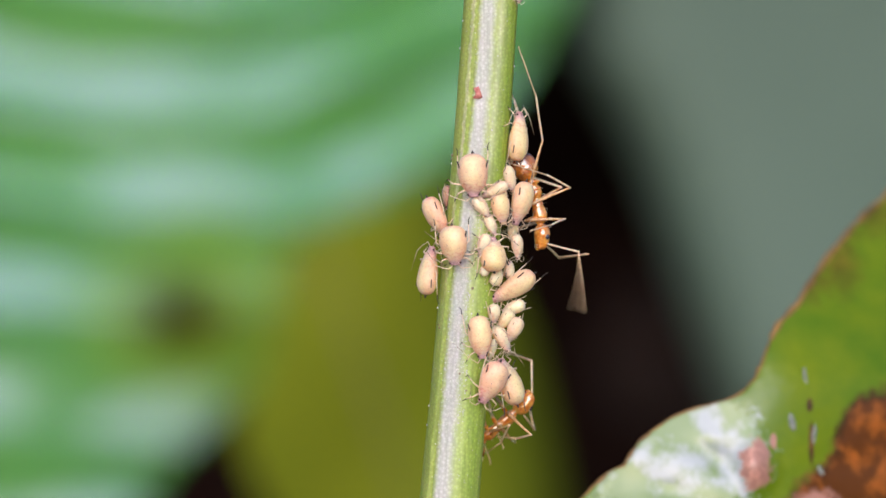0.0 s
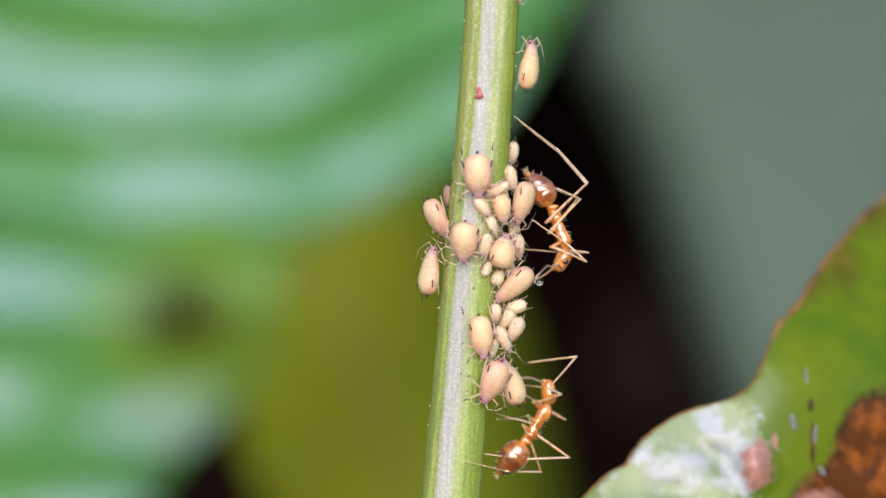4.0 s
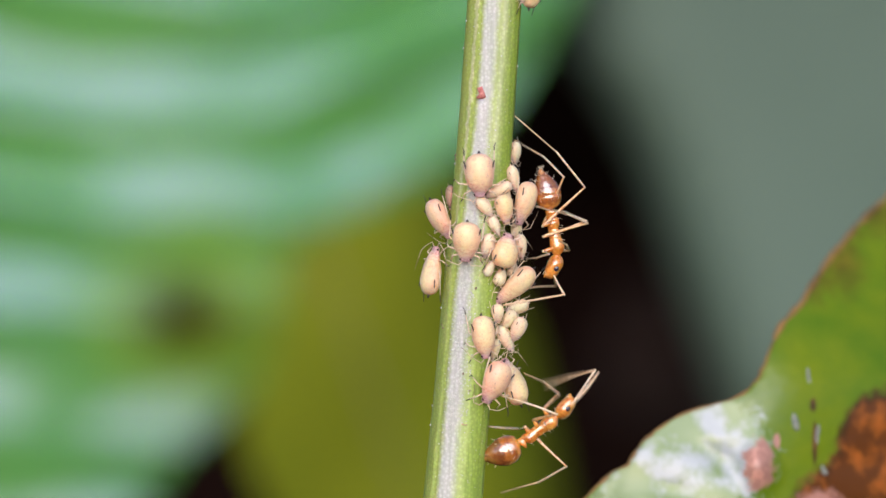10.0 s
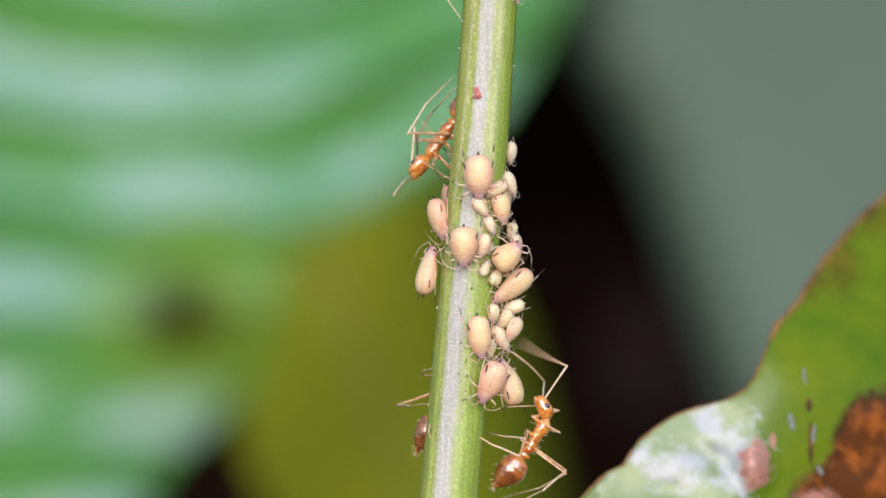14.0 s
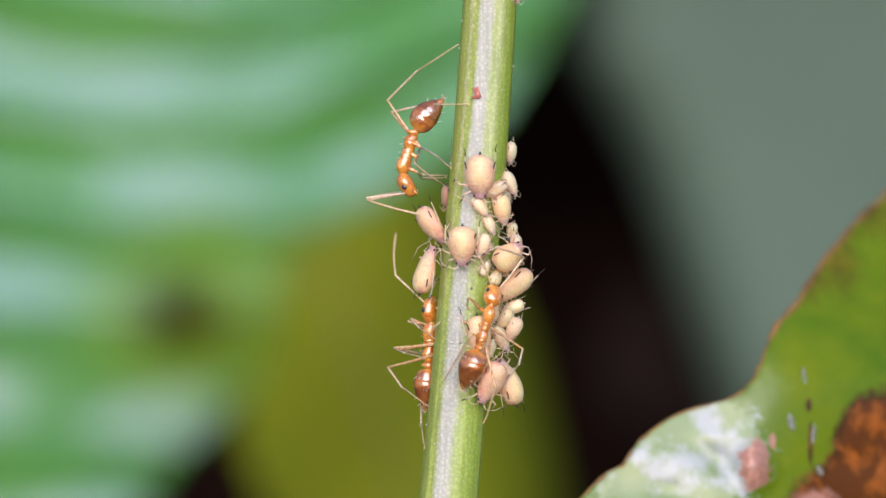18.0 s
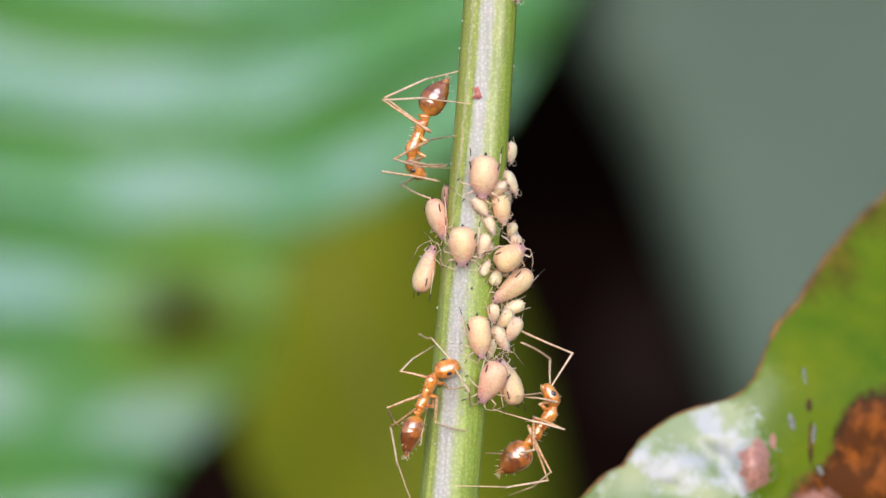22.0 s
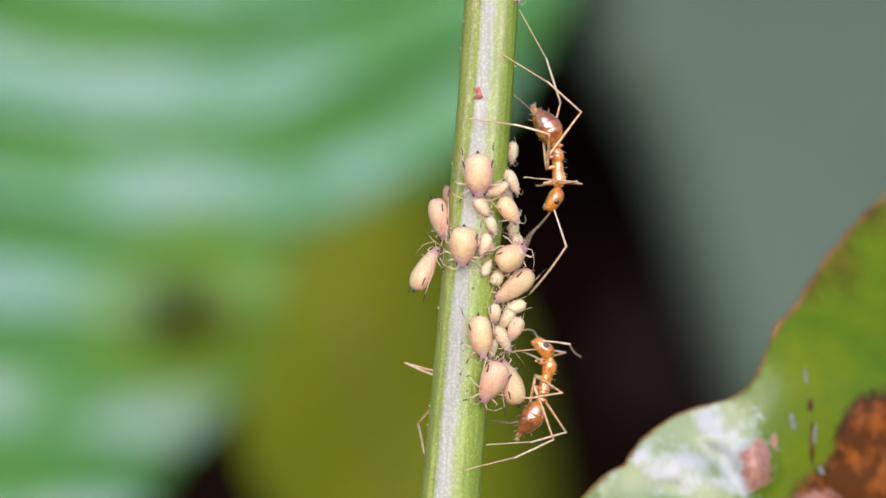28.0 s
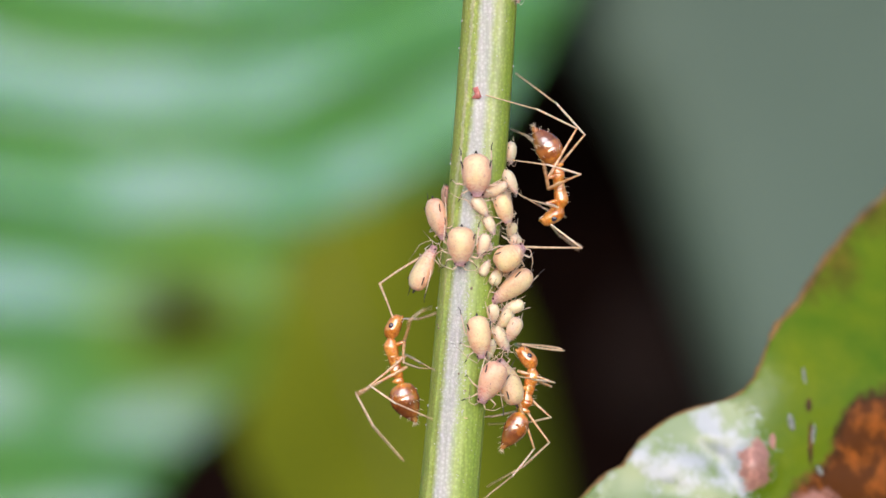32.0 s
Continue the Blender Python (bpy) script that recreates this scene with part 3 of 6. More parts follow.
CORK = surface("pale_cork", (0.12, 0.15, 0.14), (0.24, 0.27, 0.26), 3000, 0.6)
for x, y, w, h, turn in ((1426, 672, 3.5, 24, 4), (1441, 772, 4, 24, -8), (1402, 747, 7, 17, 14), (1452, 832, 5, 12, 30)):
    scar(x, y, w, h, turn, CORK, "pale corky scar")

# ---- the stem ----

def axis_x(y):
    """The stem's middle: almost straight, with a slight bow."""
    low = max(0.0, min(1.0, (y - 680) / 220))
    return 870.2 - 0.0811 * y + 3.2 * math.exp(-((y - 260) / 190) ** 2) - 1.8 * low


def stem_radius(y):
    low = max(0.0, min(1.0, (y - 680) / 220))
    return 48.2 + 0.0032 * min(y, 2000) + 1.8 * low


def twist(y):
    """The strip turns slowly round the stem: the sine of its middle's angle."""
    k = max(0.0, min(1.0, (y - 60) / 520))
    return 0.01 - 0.19 * k * k * (3 - 2 * k)


def build_stem():
    bm = bmesh.new()
    lay = bm.loops.layers.uv.verify()
    n = 96
    ys = [-1600, -1100, -700, -400, -200] + list(range(-60, 960, 6)) + [1000, 1100, 1300, 1700, 2400, 3600, 5200, 7200, 9400, 11600, 13100]
    rows = []
    for y in ys:
        row = []
        for k in range(n):
            a = k / n * math.tau
            # a = 0 faces the camera; a shallow channel with ribs beside it
            s = math.sin(a)
            prof = 1.0
            if math.cos(a) > 0:
                prof -= 0.055 * math.exp(-((s - twist(y)) / 0.37) ** 4)
                prof += 0.03 * math.exp(-((s - twist(y) + 0.57) / 0.06) ** 2) - 0.035 * math.exp(-((s - twist(y) + 0.46) / 0.05) ** 2)
                prof += 0.02 * math.exp(-((s - twist(y) - 0.48) / 0.08) ** 2) + 0.007 * math.cos(s * 34) * (s > 0.45)
            else:
                prof += 0.025 * math.cos(5 * a)
            prof += 0.008 * noise.noise(Vector((a * 2.5, y / 40.0, 0.0))) + 0.006 * noise.noise(Vector((a * 14, y / 9.0, 4.0)))
            r = stem_radius(y) * prof
            row.append(bm.verts.new(at(axis_x(y) + r * s, y, -r * math.cos(a))))
        rows.append(row)
    for i, (p, q) in enumerate(zip(rows, rows[1:])):
        p_set = set(p)
        for k in range(n):
            j = (k + 1) % n
            f = bm.faces.new((p[k], p[j], q[j], q[k]))
            for lp, kk in zip(f.loops, (k, k + 1, k + 1, k)):
                a = kk / n * math.tau
                s = math.sin(a) if math.cos(a) > 0 else math.copysign(1.0, math.sin(a))
                y = ys[i] if lp.vert in p_set else ys[i + 1]
                lp[lay].uv = ((s - twist(y) + 1) / 2, y / 1000)
    bm.faces.new(rows[0])
    bm.faces.new(rows[-1][::-1])
    root = new("plant_stem")
    root.location = at(axis_x(12900), 12900)
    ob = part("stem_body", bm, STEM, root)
    ob.location = -root.location
    rnd = random.Random(4)
    # mealy grains on the pale strip and lone glands on the green
    bm = bmesh.new()
    for k in range(1900):
        y = rnd.uniform(-60, 930) if k % 3 else rnd.gauss(600, 110)
        if k < 1500:
            s = twist(y) + rnd.uniform(-0.4, 0.4)
            r = rnd.uniform(0.5, 1.2) * (1.4 if 230 < y < 760 else 0.8)
        else:
            s = rnd.uniform(-0.98, 0.95)
            r = rnd.uniform(0.7, 1.5)
        if abs(s) > 0.98:
            continue
        rr = stem_radius(y) * (0.945 if abs(s - twist(y)) < 0.36 else 0.99)
        c = at(axis_x(y) + rr * s, y, -rr * math.sqrt(1 - s * s))
        m = Matrix.Translation(c) @ pose(0, 0, 0, rnd.uniform(0, 360), rnd.uniform(0, 360), 0) @ Matrix.Diagonal((r * U, r * U * rnd.uniform(0.6, 1.6), r * U * 0.8, 1))
        bmesh.ops.create_icosphere(bm, subdivisions=1, radius=1.0, matrix=m)
    g = part("mealy_coat", bm, GRAIN, root, "pale mealy grains")
    g["kind"] = "stuff"
    g.location = -root.location
    # beads along both edges
    for x, y in ((-48.5, 86), (-47, 38), (-49.5, 290), (-50, 545), (-50.5, 718), (-51, 752), (48, 118), (-20, 605), (-14, 612), (-24, 618)):
        bm = bmesh.new()
        bmesh.ops.create_icosphere(bm, subdivisions=2, radius=2.2 * U)
        b = part("bead", bm, GRAIN, root)
        s = max(-0.995, min(0.995, x / stem_radius(y)))
        b.location = at(axis_x(y) + stem_radius(y) * s, y, -stem_radius(y) * math.sqrt(1 - s * s)) - root.location
    for x, y, r in ((-49, 275, 3.0), (-49, 282, 2.4), (8, 510, 2.4), (-44, 580, 2.0), (-46, 575, 1.8), (-2, 660, 2.0), (12, 690, 1.8)):
        bm = bmesh.new()
        bmesh.ops.create_icosphere(bm, subdivisions=2, radius=r * U)
        for v in bm.verts:
            v.co *= 1 + 0.3 * noise.noise(v.co * 40000)
        b = part("dark_fleck", bm, DUSK, root)
        s = max(-0.995, min(0.995, x / stem_radius(y)))
        b.location = at(axis_x(y) + stem_radius(y) * s, y, -stem_radius(y) * math.sqrt(1 - s * s)) - root.location
    return tagged(root, "green ribbed plant stem with a pale mealy strip", "plant stem")


build_stem()


def on_stem(x, y, lift):
    """A place over the stem's surface, lift squares off it, and the way out from the stem there."""
    e = x - axis_x(y)
    r = stem_radius(y) + lift
    if abs(e) < r * 0.97:
        out = Vector((e / r, -math.sqrt(1 - (e / r) ** 2), 0))
        return at(x, y, -math.sqrt(r * r - e * e)), out
    out = Vector((math.copysign(0.97, e), -0.24, 0))
    return at(x, y, -0.24 * r), out


def flake():
    bm = bmesh.new()
    rnd = random.Random(2)
    loop = [(-7, -10), (2, -13), (6, -3), (9, 6), (3, 9), (-9, 8), (-3, 0)]
    rings(bm, [[Vector((a * U, 1.2 * U + rnd.uniform(-.8, .8) * U, -b * U)) for a, b in loop], [Vector((a * U, -1.5 * U + rnd.uniform(-1.5, 1.0) * U, -b * U)) for a, b in loop]])
    ob = part("bud_scale", bm, FLAKE, None)
    ob.location, _ = on_stem(846, 168, -1)
    tagged(ob, "tiny torn red scale stuck to the stem", "plant scale")


flake()


def drop():
    """A bead of honeydew."""
    glass, nodes, links, bsdf = shader("honeydew")
    bsdf.inputs["Transmission Weight"].default_value = 1.0
    bsdf.inputs["Roughness"].default_value = 0.02
    bsdf.inputs["IOR"].default_value = 1.36
    bsdf.inputs["Base Color"].default_value = (0.97, 0.96, 0.93, 1)
    bm = bmesh.new()
    bmesh.ops.create_icosphere(bm, subdivisions=3, radius=7 * U)
    ob = part("honeydew_drop", bm, glass, None)
    ob.location = at(905, 505, -20)
    return tagged(ob, "clear round bead of honeydew on an aphid", "liquid drop")


DROP = drop()
# ---- aphids ----
def aphid(rear, head, wide, label, young=False, seed=0, lift=None, deep=None, build=""):
    """A pear-shaped aphid between two places of the sheet, its feet on the stem. Own space: y to the head, z up from the stem."""
    rnd = random.Random(seed * 7 + 1)
    (rx, ry), (hx, hy) = rear, head
    L = math.hypot(hx - rx, hy - ry) * U
    w = wide * U / 2
    skin = NYMPH if young else APHID
    if "dark" in label:
        skin = DUSKY_APHID
    if "yellowish" in label:
        skin = YELLOW_APHID
    root = new("aphid")
    h = w * 0.82
    place, out = on_stem((rx + hx) / 2, (ry + hy) / 2, wide * 0.42 if lift is None else lift)
    if deep is not None:
        place.y = deep * U
    fwd = Vector((hx - rx, 0, ry - hy)).normalized()
    if abs(fwd.dot(out)) > 0.75:
        out = Vector((out.x * 0.35, -1, 0)).normalized()
    out = (out + Vector((0, -0.55, 0))).normalized()
    up = (out - fwd * out.dot(fwd)).normalized()
    fwd = up.cross(Vector(fwd).cross(up)).normalized()
    side = fwd.cross(up)
    root.matrix_world = Matrix.Translation(place) @ Matrix((side, fwd, up)).transposed().to_4x4()
    # body: blunt behind, widest at its middle, a short neck
    bm = bmesh.new()
    keys = [(-0.5, 0, 0, -0.02), (-0.485, 0.34, 0.36, 0), (-0.44, 0.64, 0.66, 0.02), (-0.36, 0.86, 0.88, 0.03), (-0.24, 0.98, 0.99, 0.03), (-0.1, 1.0, 1.0, 0.02), (0.05, 0.93, 0.92, 0.0),
            (0.18, 0.79, 0.75, -0.04), (0.28, 0.63, 0.58, -0.09), (0.34, 0.52, 0.47, -0.12), (0.385, 0.43, 0.38, -0.14), (0.42, 0.36, 0.3, -0.17), (0.43, 0, 0, -0.17)]
    if build == "barrel":
        keys[6:11] = [(0.07, 0.96, 0.94, 0.0), (0.19, 0.84, 0.8, -0.03), (0.28, 0.68, 0.62, -0.08), (0.34, 0.53, 0.47, -0.13), (0.385, 0.42, 0.37, -0.15)]
    if build == "long":
        # a long chest, seen where the body hangs clear of the stem
        keys[4:11] = [(-0.23, 1.0, 1.0, 0.03), (-0.1, 0.98, 0.98, 0.02), (0.04, 0.9, 0.9, 0.0), (0.16, 0.77, 0.74, -0.03), (0.26, 0.65, 0.61, -0.07), (0.33, 0.57, 0.52, -0.11), (0.385, 0.47, 0.41, -0.14)]
    st = smooth_stations([(y * L, a * w, b * h, z * h) for y, a, b, z in keys], 44)

    def fold(y):
        """Faint rings of the segments, a deeper one before the tail."""
        tail_ring = 0.03 * math.exp(-((y / L + 0.385) / 0.014) ** 2)
        return 1 - tail_ring + (0.005 if y < 0.12 * L else 0.02) * math.cos(y / L * 75)

    st = [(y, a * fold(y), b * fold(y), z) for y, a, b, z in st]
    bulb(bm, st, 24, True)
    for v in bm.verts:
        k = noise.noise(v.co / (w * 0.5) + Vector((seed, 0, 0)))
        v.co += v.co.normalized() * w * 0.04 * k
        if v.co.y > 0.08 * L:
            v.co += v.co.normalized() * w * 0.06 * noise.noise(v.co / (w * 0.22) + Vector((0, seed, 0)))
    part("body", bm, skin, root)
    bm = bmesh.new()
    bulb(bm, smooth_stations([(0.34 * L, 0, 0, -0.14 * h), (0.36 * L, 0.37 * w, 0.33 * h, -0.16 * h), (0.42 * L, 0.41 * w, 0.35 * h, -0.19 * h), (0.47 * L, 0.37 * w, 0.31 * h, -0.22 * h), (0.495 * L, 0.22 * w, 0.2 * h, -0.24 * h), (0.5 * L, 0, 0, -0.25 * h)], 16), 14)
    hd = part("head", bm, skin if young else APHID_HEAD, root, "" if young else "purplish head")
    for s in (-1, 1):
        bm = bmesh.new()
        bmesh.ops.create_icosphere(bm, subdivisions=2, radius=0.1 * w)
        part("eye", bm, EYE_RED, hd).location = (s * 0.34 * w, 0.43 * L, -0.1 * h)
        # feelers, bent out and back along the body: pale, with a dark end
        a = Vector((s * 0.18 * w, 0.48 * L, -0.15 * h))
        b = a + Vector((s * 0.3 * w, 0.1 * L, 0.1 * h))
        k = 0.42 if young else 1.0
        c = b + Vector((s * rnd.uniform(0.6, 1.1) * w, rnd.uniform(-0.22, 0.0) * L, 0.25 * h)) * k
        d = c + Vector((s * rnd.uniform(0.5, 0.9) * w, -rnd.uniform(0.2, 0.42) * L, 0.05 * h)) * k
        q = 0.027 * w
        bm = bmesh.new()
        tube(bm, [a, b, (b + c) / 2 + Vector((s * 0.05 * w, 0, 0.05 * w)), c, c.lerp(d, 0.45)], [q * 1.7, q * 1.3, q, q, q * 0.85], 6)
        an = part("antenna", bm, LIMB, root)
        bm = bmesh.new()
        tube(bm, [c.lerp(d, 0.42), c.lerp(d, 0.7) + Vector((0, 0, 0.03 * w)), d], [q * 0.9, q * 0.75, q * 0.5], 6)
        part("antenna_tip", bm, LIMB if young else DUSK, an, "" if young else "dark tip")
        # cornicles, laid back along the flanks
        bm = bmesh.new()
        a = Vector((s * 0.88 * w, -0.17 * L, 0.36 * h))
        b = Vector((s * 1.04 * w, -0.34 * L, 0.44 * h)) if not young else a + Vector((s * 0.1 * w, -0.1 * L, 0.08 * h))
        tube(bm, [a.lerp(b, -0.15), a.lerp(b, 0.1), a.lerp(b, 0.5), a.lerp(b, 0.92), b], [0.045 * w, 0.062 * w, 0.052 * w, 0.052 * w, 0.04 * w], 8)
        part("cornicle", bm, DUSK if young else DARK, root, "" if young else "short black tube")
        # legs: front, middle, hind; pale thighs, dark shins' ends and feet
        for y, ky, fy, spread, low in ((0.3, 0.4, 0.54, 1.0, -0.8), (0.22, 0.2, 0.1, 1.32, -0.8), (0.14, -0.1, -0.62, 1.16, -0.45)):
            j = rnd.uniform(-0.06, 0.06)
            if young and fy > 0.3:
                ky, fy = 0.33, 0.36
            wide_by = spread * (0.85 if young else 1.0) * rnd.uniform(0.88, 1.1)
            a = Vector((s * 0.4 * w, y * L, -0.4 * h))
            b = Vector((s * wide_by * 0.98 * w, (ky + j) * L, 0.0))
            c = Vector((s * wide_by * (1.2 if fy > -0.3 else 1.0) * w, (fy + j) * L, low * h))
            d = c + Vector((s * 0.1 * w, (0.05 if fy > 0 else -0.08) * L, -0.12 * h))
            m = b.lerp(c, 0.8)
            q = 0.05 * w * (1.15 if young else 1.0)
            bm = bmesh.new()
            tube(bm, [a, (a + b) / 2 + Vector((0, 0, 0.06 * h)), b.lerp(a, 0.06), b, m], [q * 1.5, q * 1.35, q * 1.0, q * 0.95, q * 0.8], 6)
            lg = part("leg", bm, LIMB, root)
            bm = bmesh.new()
            tube(bm, [m, c, d], [q * 0.85, q * 0.75, q * 0.45], 6)
            part("foot", bm, LIMB if young else DARK, lg, "" if young else "dark foot")
    bm = bmesh.new()
    tube(bm, [(0, -0.47 * L, 0), (0, -0.53 * L, 0.06 * h), (0, -0.57 * L, 0.1 * h)], [0.11 * w, 0.1 * w, 0.03 * w], 8)
    part("tail", bm, LIMB if young else DARK, root)
    if not young:
        # rows of small brown dots on the back
        bm = bmesh.new()
        for k in range(30):
            y = (-0.4 + 0.036 * (k // 2) + rnd.uniform(-0.02, 0.02)) * L
            x = rnd.choice((0.3, 0.34, 0.6)) * (1 if k % 2 else -1) * w * rnd.uniform(0.7, 1.2)
            i = min(range(len(st)), key=lambda q: abs(st[q][0] - y))
            zz = st[i][3] + st[i][2] * math.sqrt(max(0.05, 1 - (x / max(st[i][1], 1e-9)) ** 2))
            bmesh.ops.create_icosphere(bm, subdivisions=1, radius=rnd.uniform(0.022, 0.042) * w, matrix=Matrix.Translation((x, y, zz - 0.02 * w)) @ Matrix.Diagonal((1, 1, 0.6, 1)))
        part("dots", bm, APHID_HEAD, root)["kind"] = "stuff"
    return tagged(root, label, "aphid", "aphids on the stem")


GROWN = "plump peach aphid with black cornicles"
SMALL = "small pale yellow young aphid"
def herd():
    """All aphids, by name of the place where they sit."""
    a = {}
    o = 6

    def put(key, rx, ry, hx, hy, w, label, young=False, lift=None, deep=None):
        a[key] = aphid((rx - o, ry), (hx - o, hy), w, label, young, len(a), lift, deep, "long" if key in ("edge_low", "slanting", "climber") else "barrel" if key in ("channel_top", "lower_left") else "")

    put("channel_top", 848, 274, 850, 351, 52, GROWN + " on the pale strip, head down")
    put("channel_low", 828, 394, 824, 464, 50, GROWN + " beside the pale strip, head down")
    put("edge_high", 764, 354, 795, 424, 40, GROWN + " clinging to the stem's edge")
    put("edge_low", 759, 522, 772, 436, 41, GROWN + " hanging off the stem")
    put("edge_back", 799, 328, 797, 372, 19, "small dark aphid half behind the stem", False, 2, 12)
    put("rim_top", 913, 251, 914, 291, 23, SMALL + " half behind the stem", True, None, 14)
    put("rim_second", 904, 294, 916, 340, 24, SMALL + " above the cluster", True)
    put("flat_small", 905, 326, 860, 350, 23, SMALL + " lying across the stem", True)
    put("tiny_pale", 846, 350, 872, 384, 23, SMALL + " on the mealy strip", True)
    put("mid_yellow", 888, 343, 899, 398, 34, "young yellowish aphid in the cluster", True)
    put("big_right", 938, 322, 921, 400, 42, GROWN + " beside the cluster", False, 30)
    put("gap_small", 868, 383, 884, 416, 20, SMALL + " between the grown ones", True)
    put("gap_second", 868, 414, 858, 458, 24, SMALL + " between the grown ones", True)
    put("gap_third", 862, 424, 880, 444, 18, SMALL + " between the grown ones", True)
    put("yellow_big", 889, 474, 902, 414, 48, "round yellowish aphid with black cornicles, head up", False, 26)
    put("hind_right", 920, 415, 926, 460, 24, SMALL + " behind the round one", True, 8)
    put("low_gap", 860, 488, 875, 460, 18, SMALL + " below the round one", True)
    put("low_gap_second", 880, 505, 893, 474, 24, SMALL + " below the round one", True)
    put("low_gap_third", 905, 492, 912, 462, 22, SMALL + " behind the round one", True)
    put("slanting", 944, 476, 881, 538, 43, GROWN + " lying aslant, head down", False, 28)
    put("row_small", 880, 538, 883, 572, 24, SMALL + " under the slanting one", True)
    put("row_right", 936, 537, 896, 552, 24, SMALL + " under the slanting one", True)
    put("row_mid", 913, 549, 890, 584, 27, SMALL + " in the lower cluster", True)
    put("row_back", 926, 562, 908, 606, 30, SMALL + " beside the cluster", True, 14)
    put("lower_left", 852, 558, 862, 634, 42, GROWN + " in the lower cluster, head down")
    put("lower_mid", 882, 577, 910, 622, 28, SMALL + " in the lower cluster", True)
    put("lower_tiny", 882, 600, 873, 638, 17, SMALL + " beside a grown one", True)
    put("pair_left", 892, 639, 861, 713, 48, GROWN + " of the lowest pair, head down", False, 28)
    put("pair_right", 922, 716, 895, 633, 46, GROWN + " of the lowest pair, head up", False, 24)
    put("rim_high", 925, -32, 926, 8, 22, SMALL + " high on the stem's edge", True)
    put("back_pale", 916, 394, 913, 425, 22, SMALL + " half behind the cluster", True, 4, 4)
    put("under_big", 891, 331, 902, 361, 18, SMALL + " under a grown one", True, 5)
    put("climber", 921, 286, 929, 198, 40, "plump yellowish aphid climbing the stem's edge, head up")
    return a


HERD = herd()
# ---- ants ----
# Own space of an ant: x to its right, y forward, z up from what it walks on; the waist at y = -41, the neck at y = 41 squares.
NECK, WAIST = Vector((0, 41, 2)), Vector((0, -41, -2))
HIPS = {1: (9, 30, -22), 2: (10, 4, -18), 3: (10, -15, -17)}
BONES = {1: (66, 55, 68), 2: (80, 64, 82), 3: (100, 84, 100)}
REST = {1: ((46, 84, -52), (48, 52, 26)), 2: ((84, 10, -56), (62, 6, 34)), 3: ((62, -130, -52), (58, -66, 44))}
FEELER = (72, 112)
BEND = 0.2


def ant(label, plump=1.0):
    """An ant in its parts; the legs, head, abdomen and feelers are posed later."""
    root = new("ant")
    p = {"root": root}

    def st(keys, n):
        return smooth_stations([tuple(v * U for v in k) for k in keys], n)

    # thorax: long and slim, with a saddle, then the upright scale of the waist
    for name, keys in (("front_thorax", [(-3, 0, 0, 0), (0, 7.4, 8.4, 0.5), (8, 9.0, 10.4, 1.5), (18, 10.2, 12.2, 2.5), (28, 10.4, 12.4, 3), (35, 8.0, 9.4, 2), (40, 5.4, 6, 1), (44, 4.5, 5, 1), (46, 0, 0, 1)]),
                       ("mid_thorax", [(-20, 0, 0, 0), (-17, 7.2, 8.2, 0), (-8, 8.2, 9.2, 0.5), (2, 8.4, 9.8, 1.2), (10, 8.2, 9.4, 1.5), (14, 0, 0, 2)]),
                       ("hind_thorax", [(-33, 0, 0, -3), (-31, 6.2, 7, -2), (-24, 9.4, 11, 1), (-16, 9.4, 11.2, 1.2), (-7, 8.2, 9.2, 0), (0, 6.5, 7.5, 0), (2, 0, 0, 0)])):
        bm = bmesh.new()
        seam = {"front_thorax": 9.0, "mid_thorax": -8.0, "hind_thorax": -20.0}[name]
        bulb(bm, [(y, w * (1 - 0.1 * math.exp(-((y / U - seam) / 1.3) ** 2)), h * (1 - 0.1 * math.exp(-((y / U - seam) / 1.3) ** 2)), z) for y, w, h, z in st(keys, 44)], 22)
        for v in bm.verts:
            v.co += v.co.normalized() * U * 0.9 * noise.noise(v.co / (5 * U))
        part(name, bm, AMBER, root)
    for sg in (-1, 1):
        for n, (x, y, z) in HIPS.items():
            bm = bmesh.new()
            a, b = Vector((sg * 5, y - 3, z + 16)), Vector((sg * x, y, z))
            tube(bm, [a * U, a.lerp(b, 0.3) * U, a.lerp(b, 0.7) * U, b * U, (b + (b - a) * 0.15) * U], [2.8 * U, 4.0 * U, 3.5 * U, 2.5 * U, 1.5 * U], 10)
            part("hip", bm, AMBER, root)
    bm = bmesh.new()
    rnd = random.Random(5)
    for k in range(10):
        y = rnd.uniform(-26, 36)
        o = Vector((rnd.uniform(-6, 6), y, 11)) * U
        tube(bm, [o, o + Vector((rnd.uniform(-3, 3), rnd.uniform(-3, 3), 7)) * U], [0.35 * U, 0.15 * U], 4)
    part("bristle_coat", bm, HAIR, root)["kind"] = "stuff"
    bm = bmesh.new()
    bulb(bm, st([(-43, 0, 0, -3), (-41, 4.5, 6, -3), (-37, 6.5, 11, 1), (-33, 5.5, 9, 0), (-30, 4, 5, -3), (-28, 0, 0, -3)], 16), 12)
    part("waist", bm, AMBER, root, "scale-shaped waist")
    # head, from the neck
    bm = bmesh.new()
    bulb(bm, st([(-2, 0, 0, 1), (0, 7, 7, 1), (6, 14, 12, 1), (15, 17.5, 14, 1), (25, 16.5, 13, 0), (33, 14.6, 12, -0.5), (38, 12.4, 10.4, -1.2), (41.5, 9.2, 8, -1.8), (43.5, 5.2, 4.6, -2), (44.2, 0, 0, -2)], 28), 20)
    hd = p["head"] = part("head", bm, AMBER, root, "rounded amber head")
    for s in (-1, 1):
        bm = bmesh.new()
        bmesh.ops.create_icosphere(bm, subdivisions=3, radius=1.0, matrix=Matrix.Diagonal((2.8 * U, 5.4 * U, 4.8 * U, 1)))
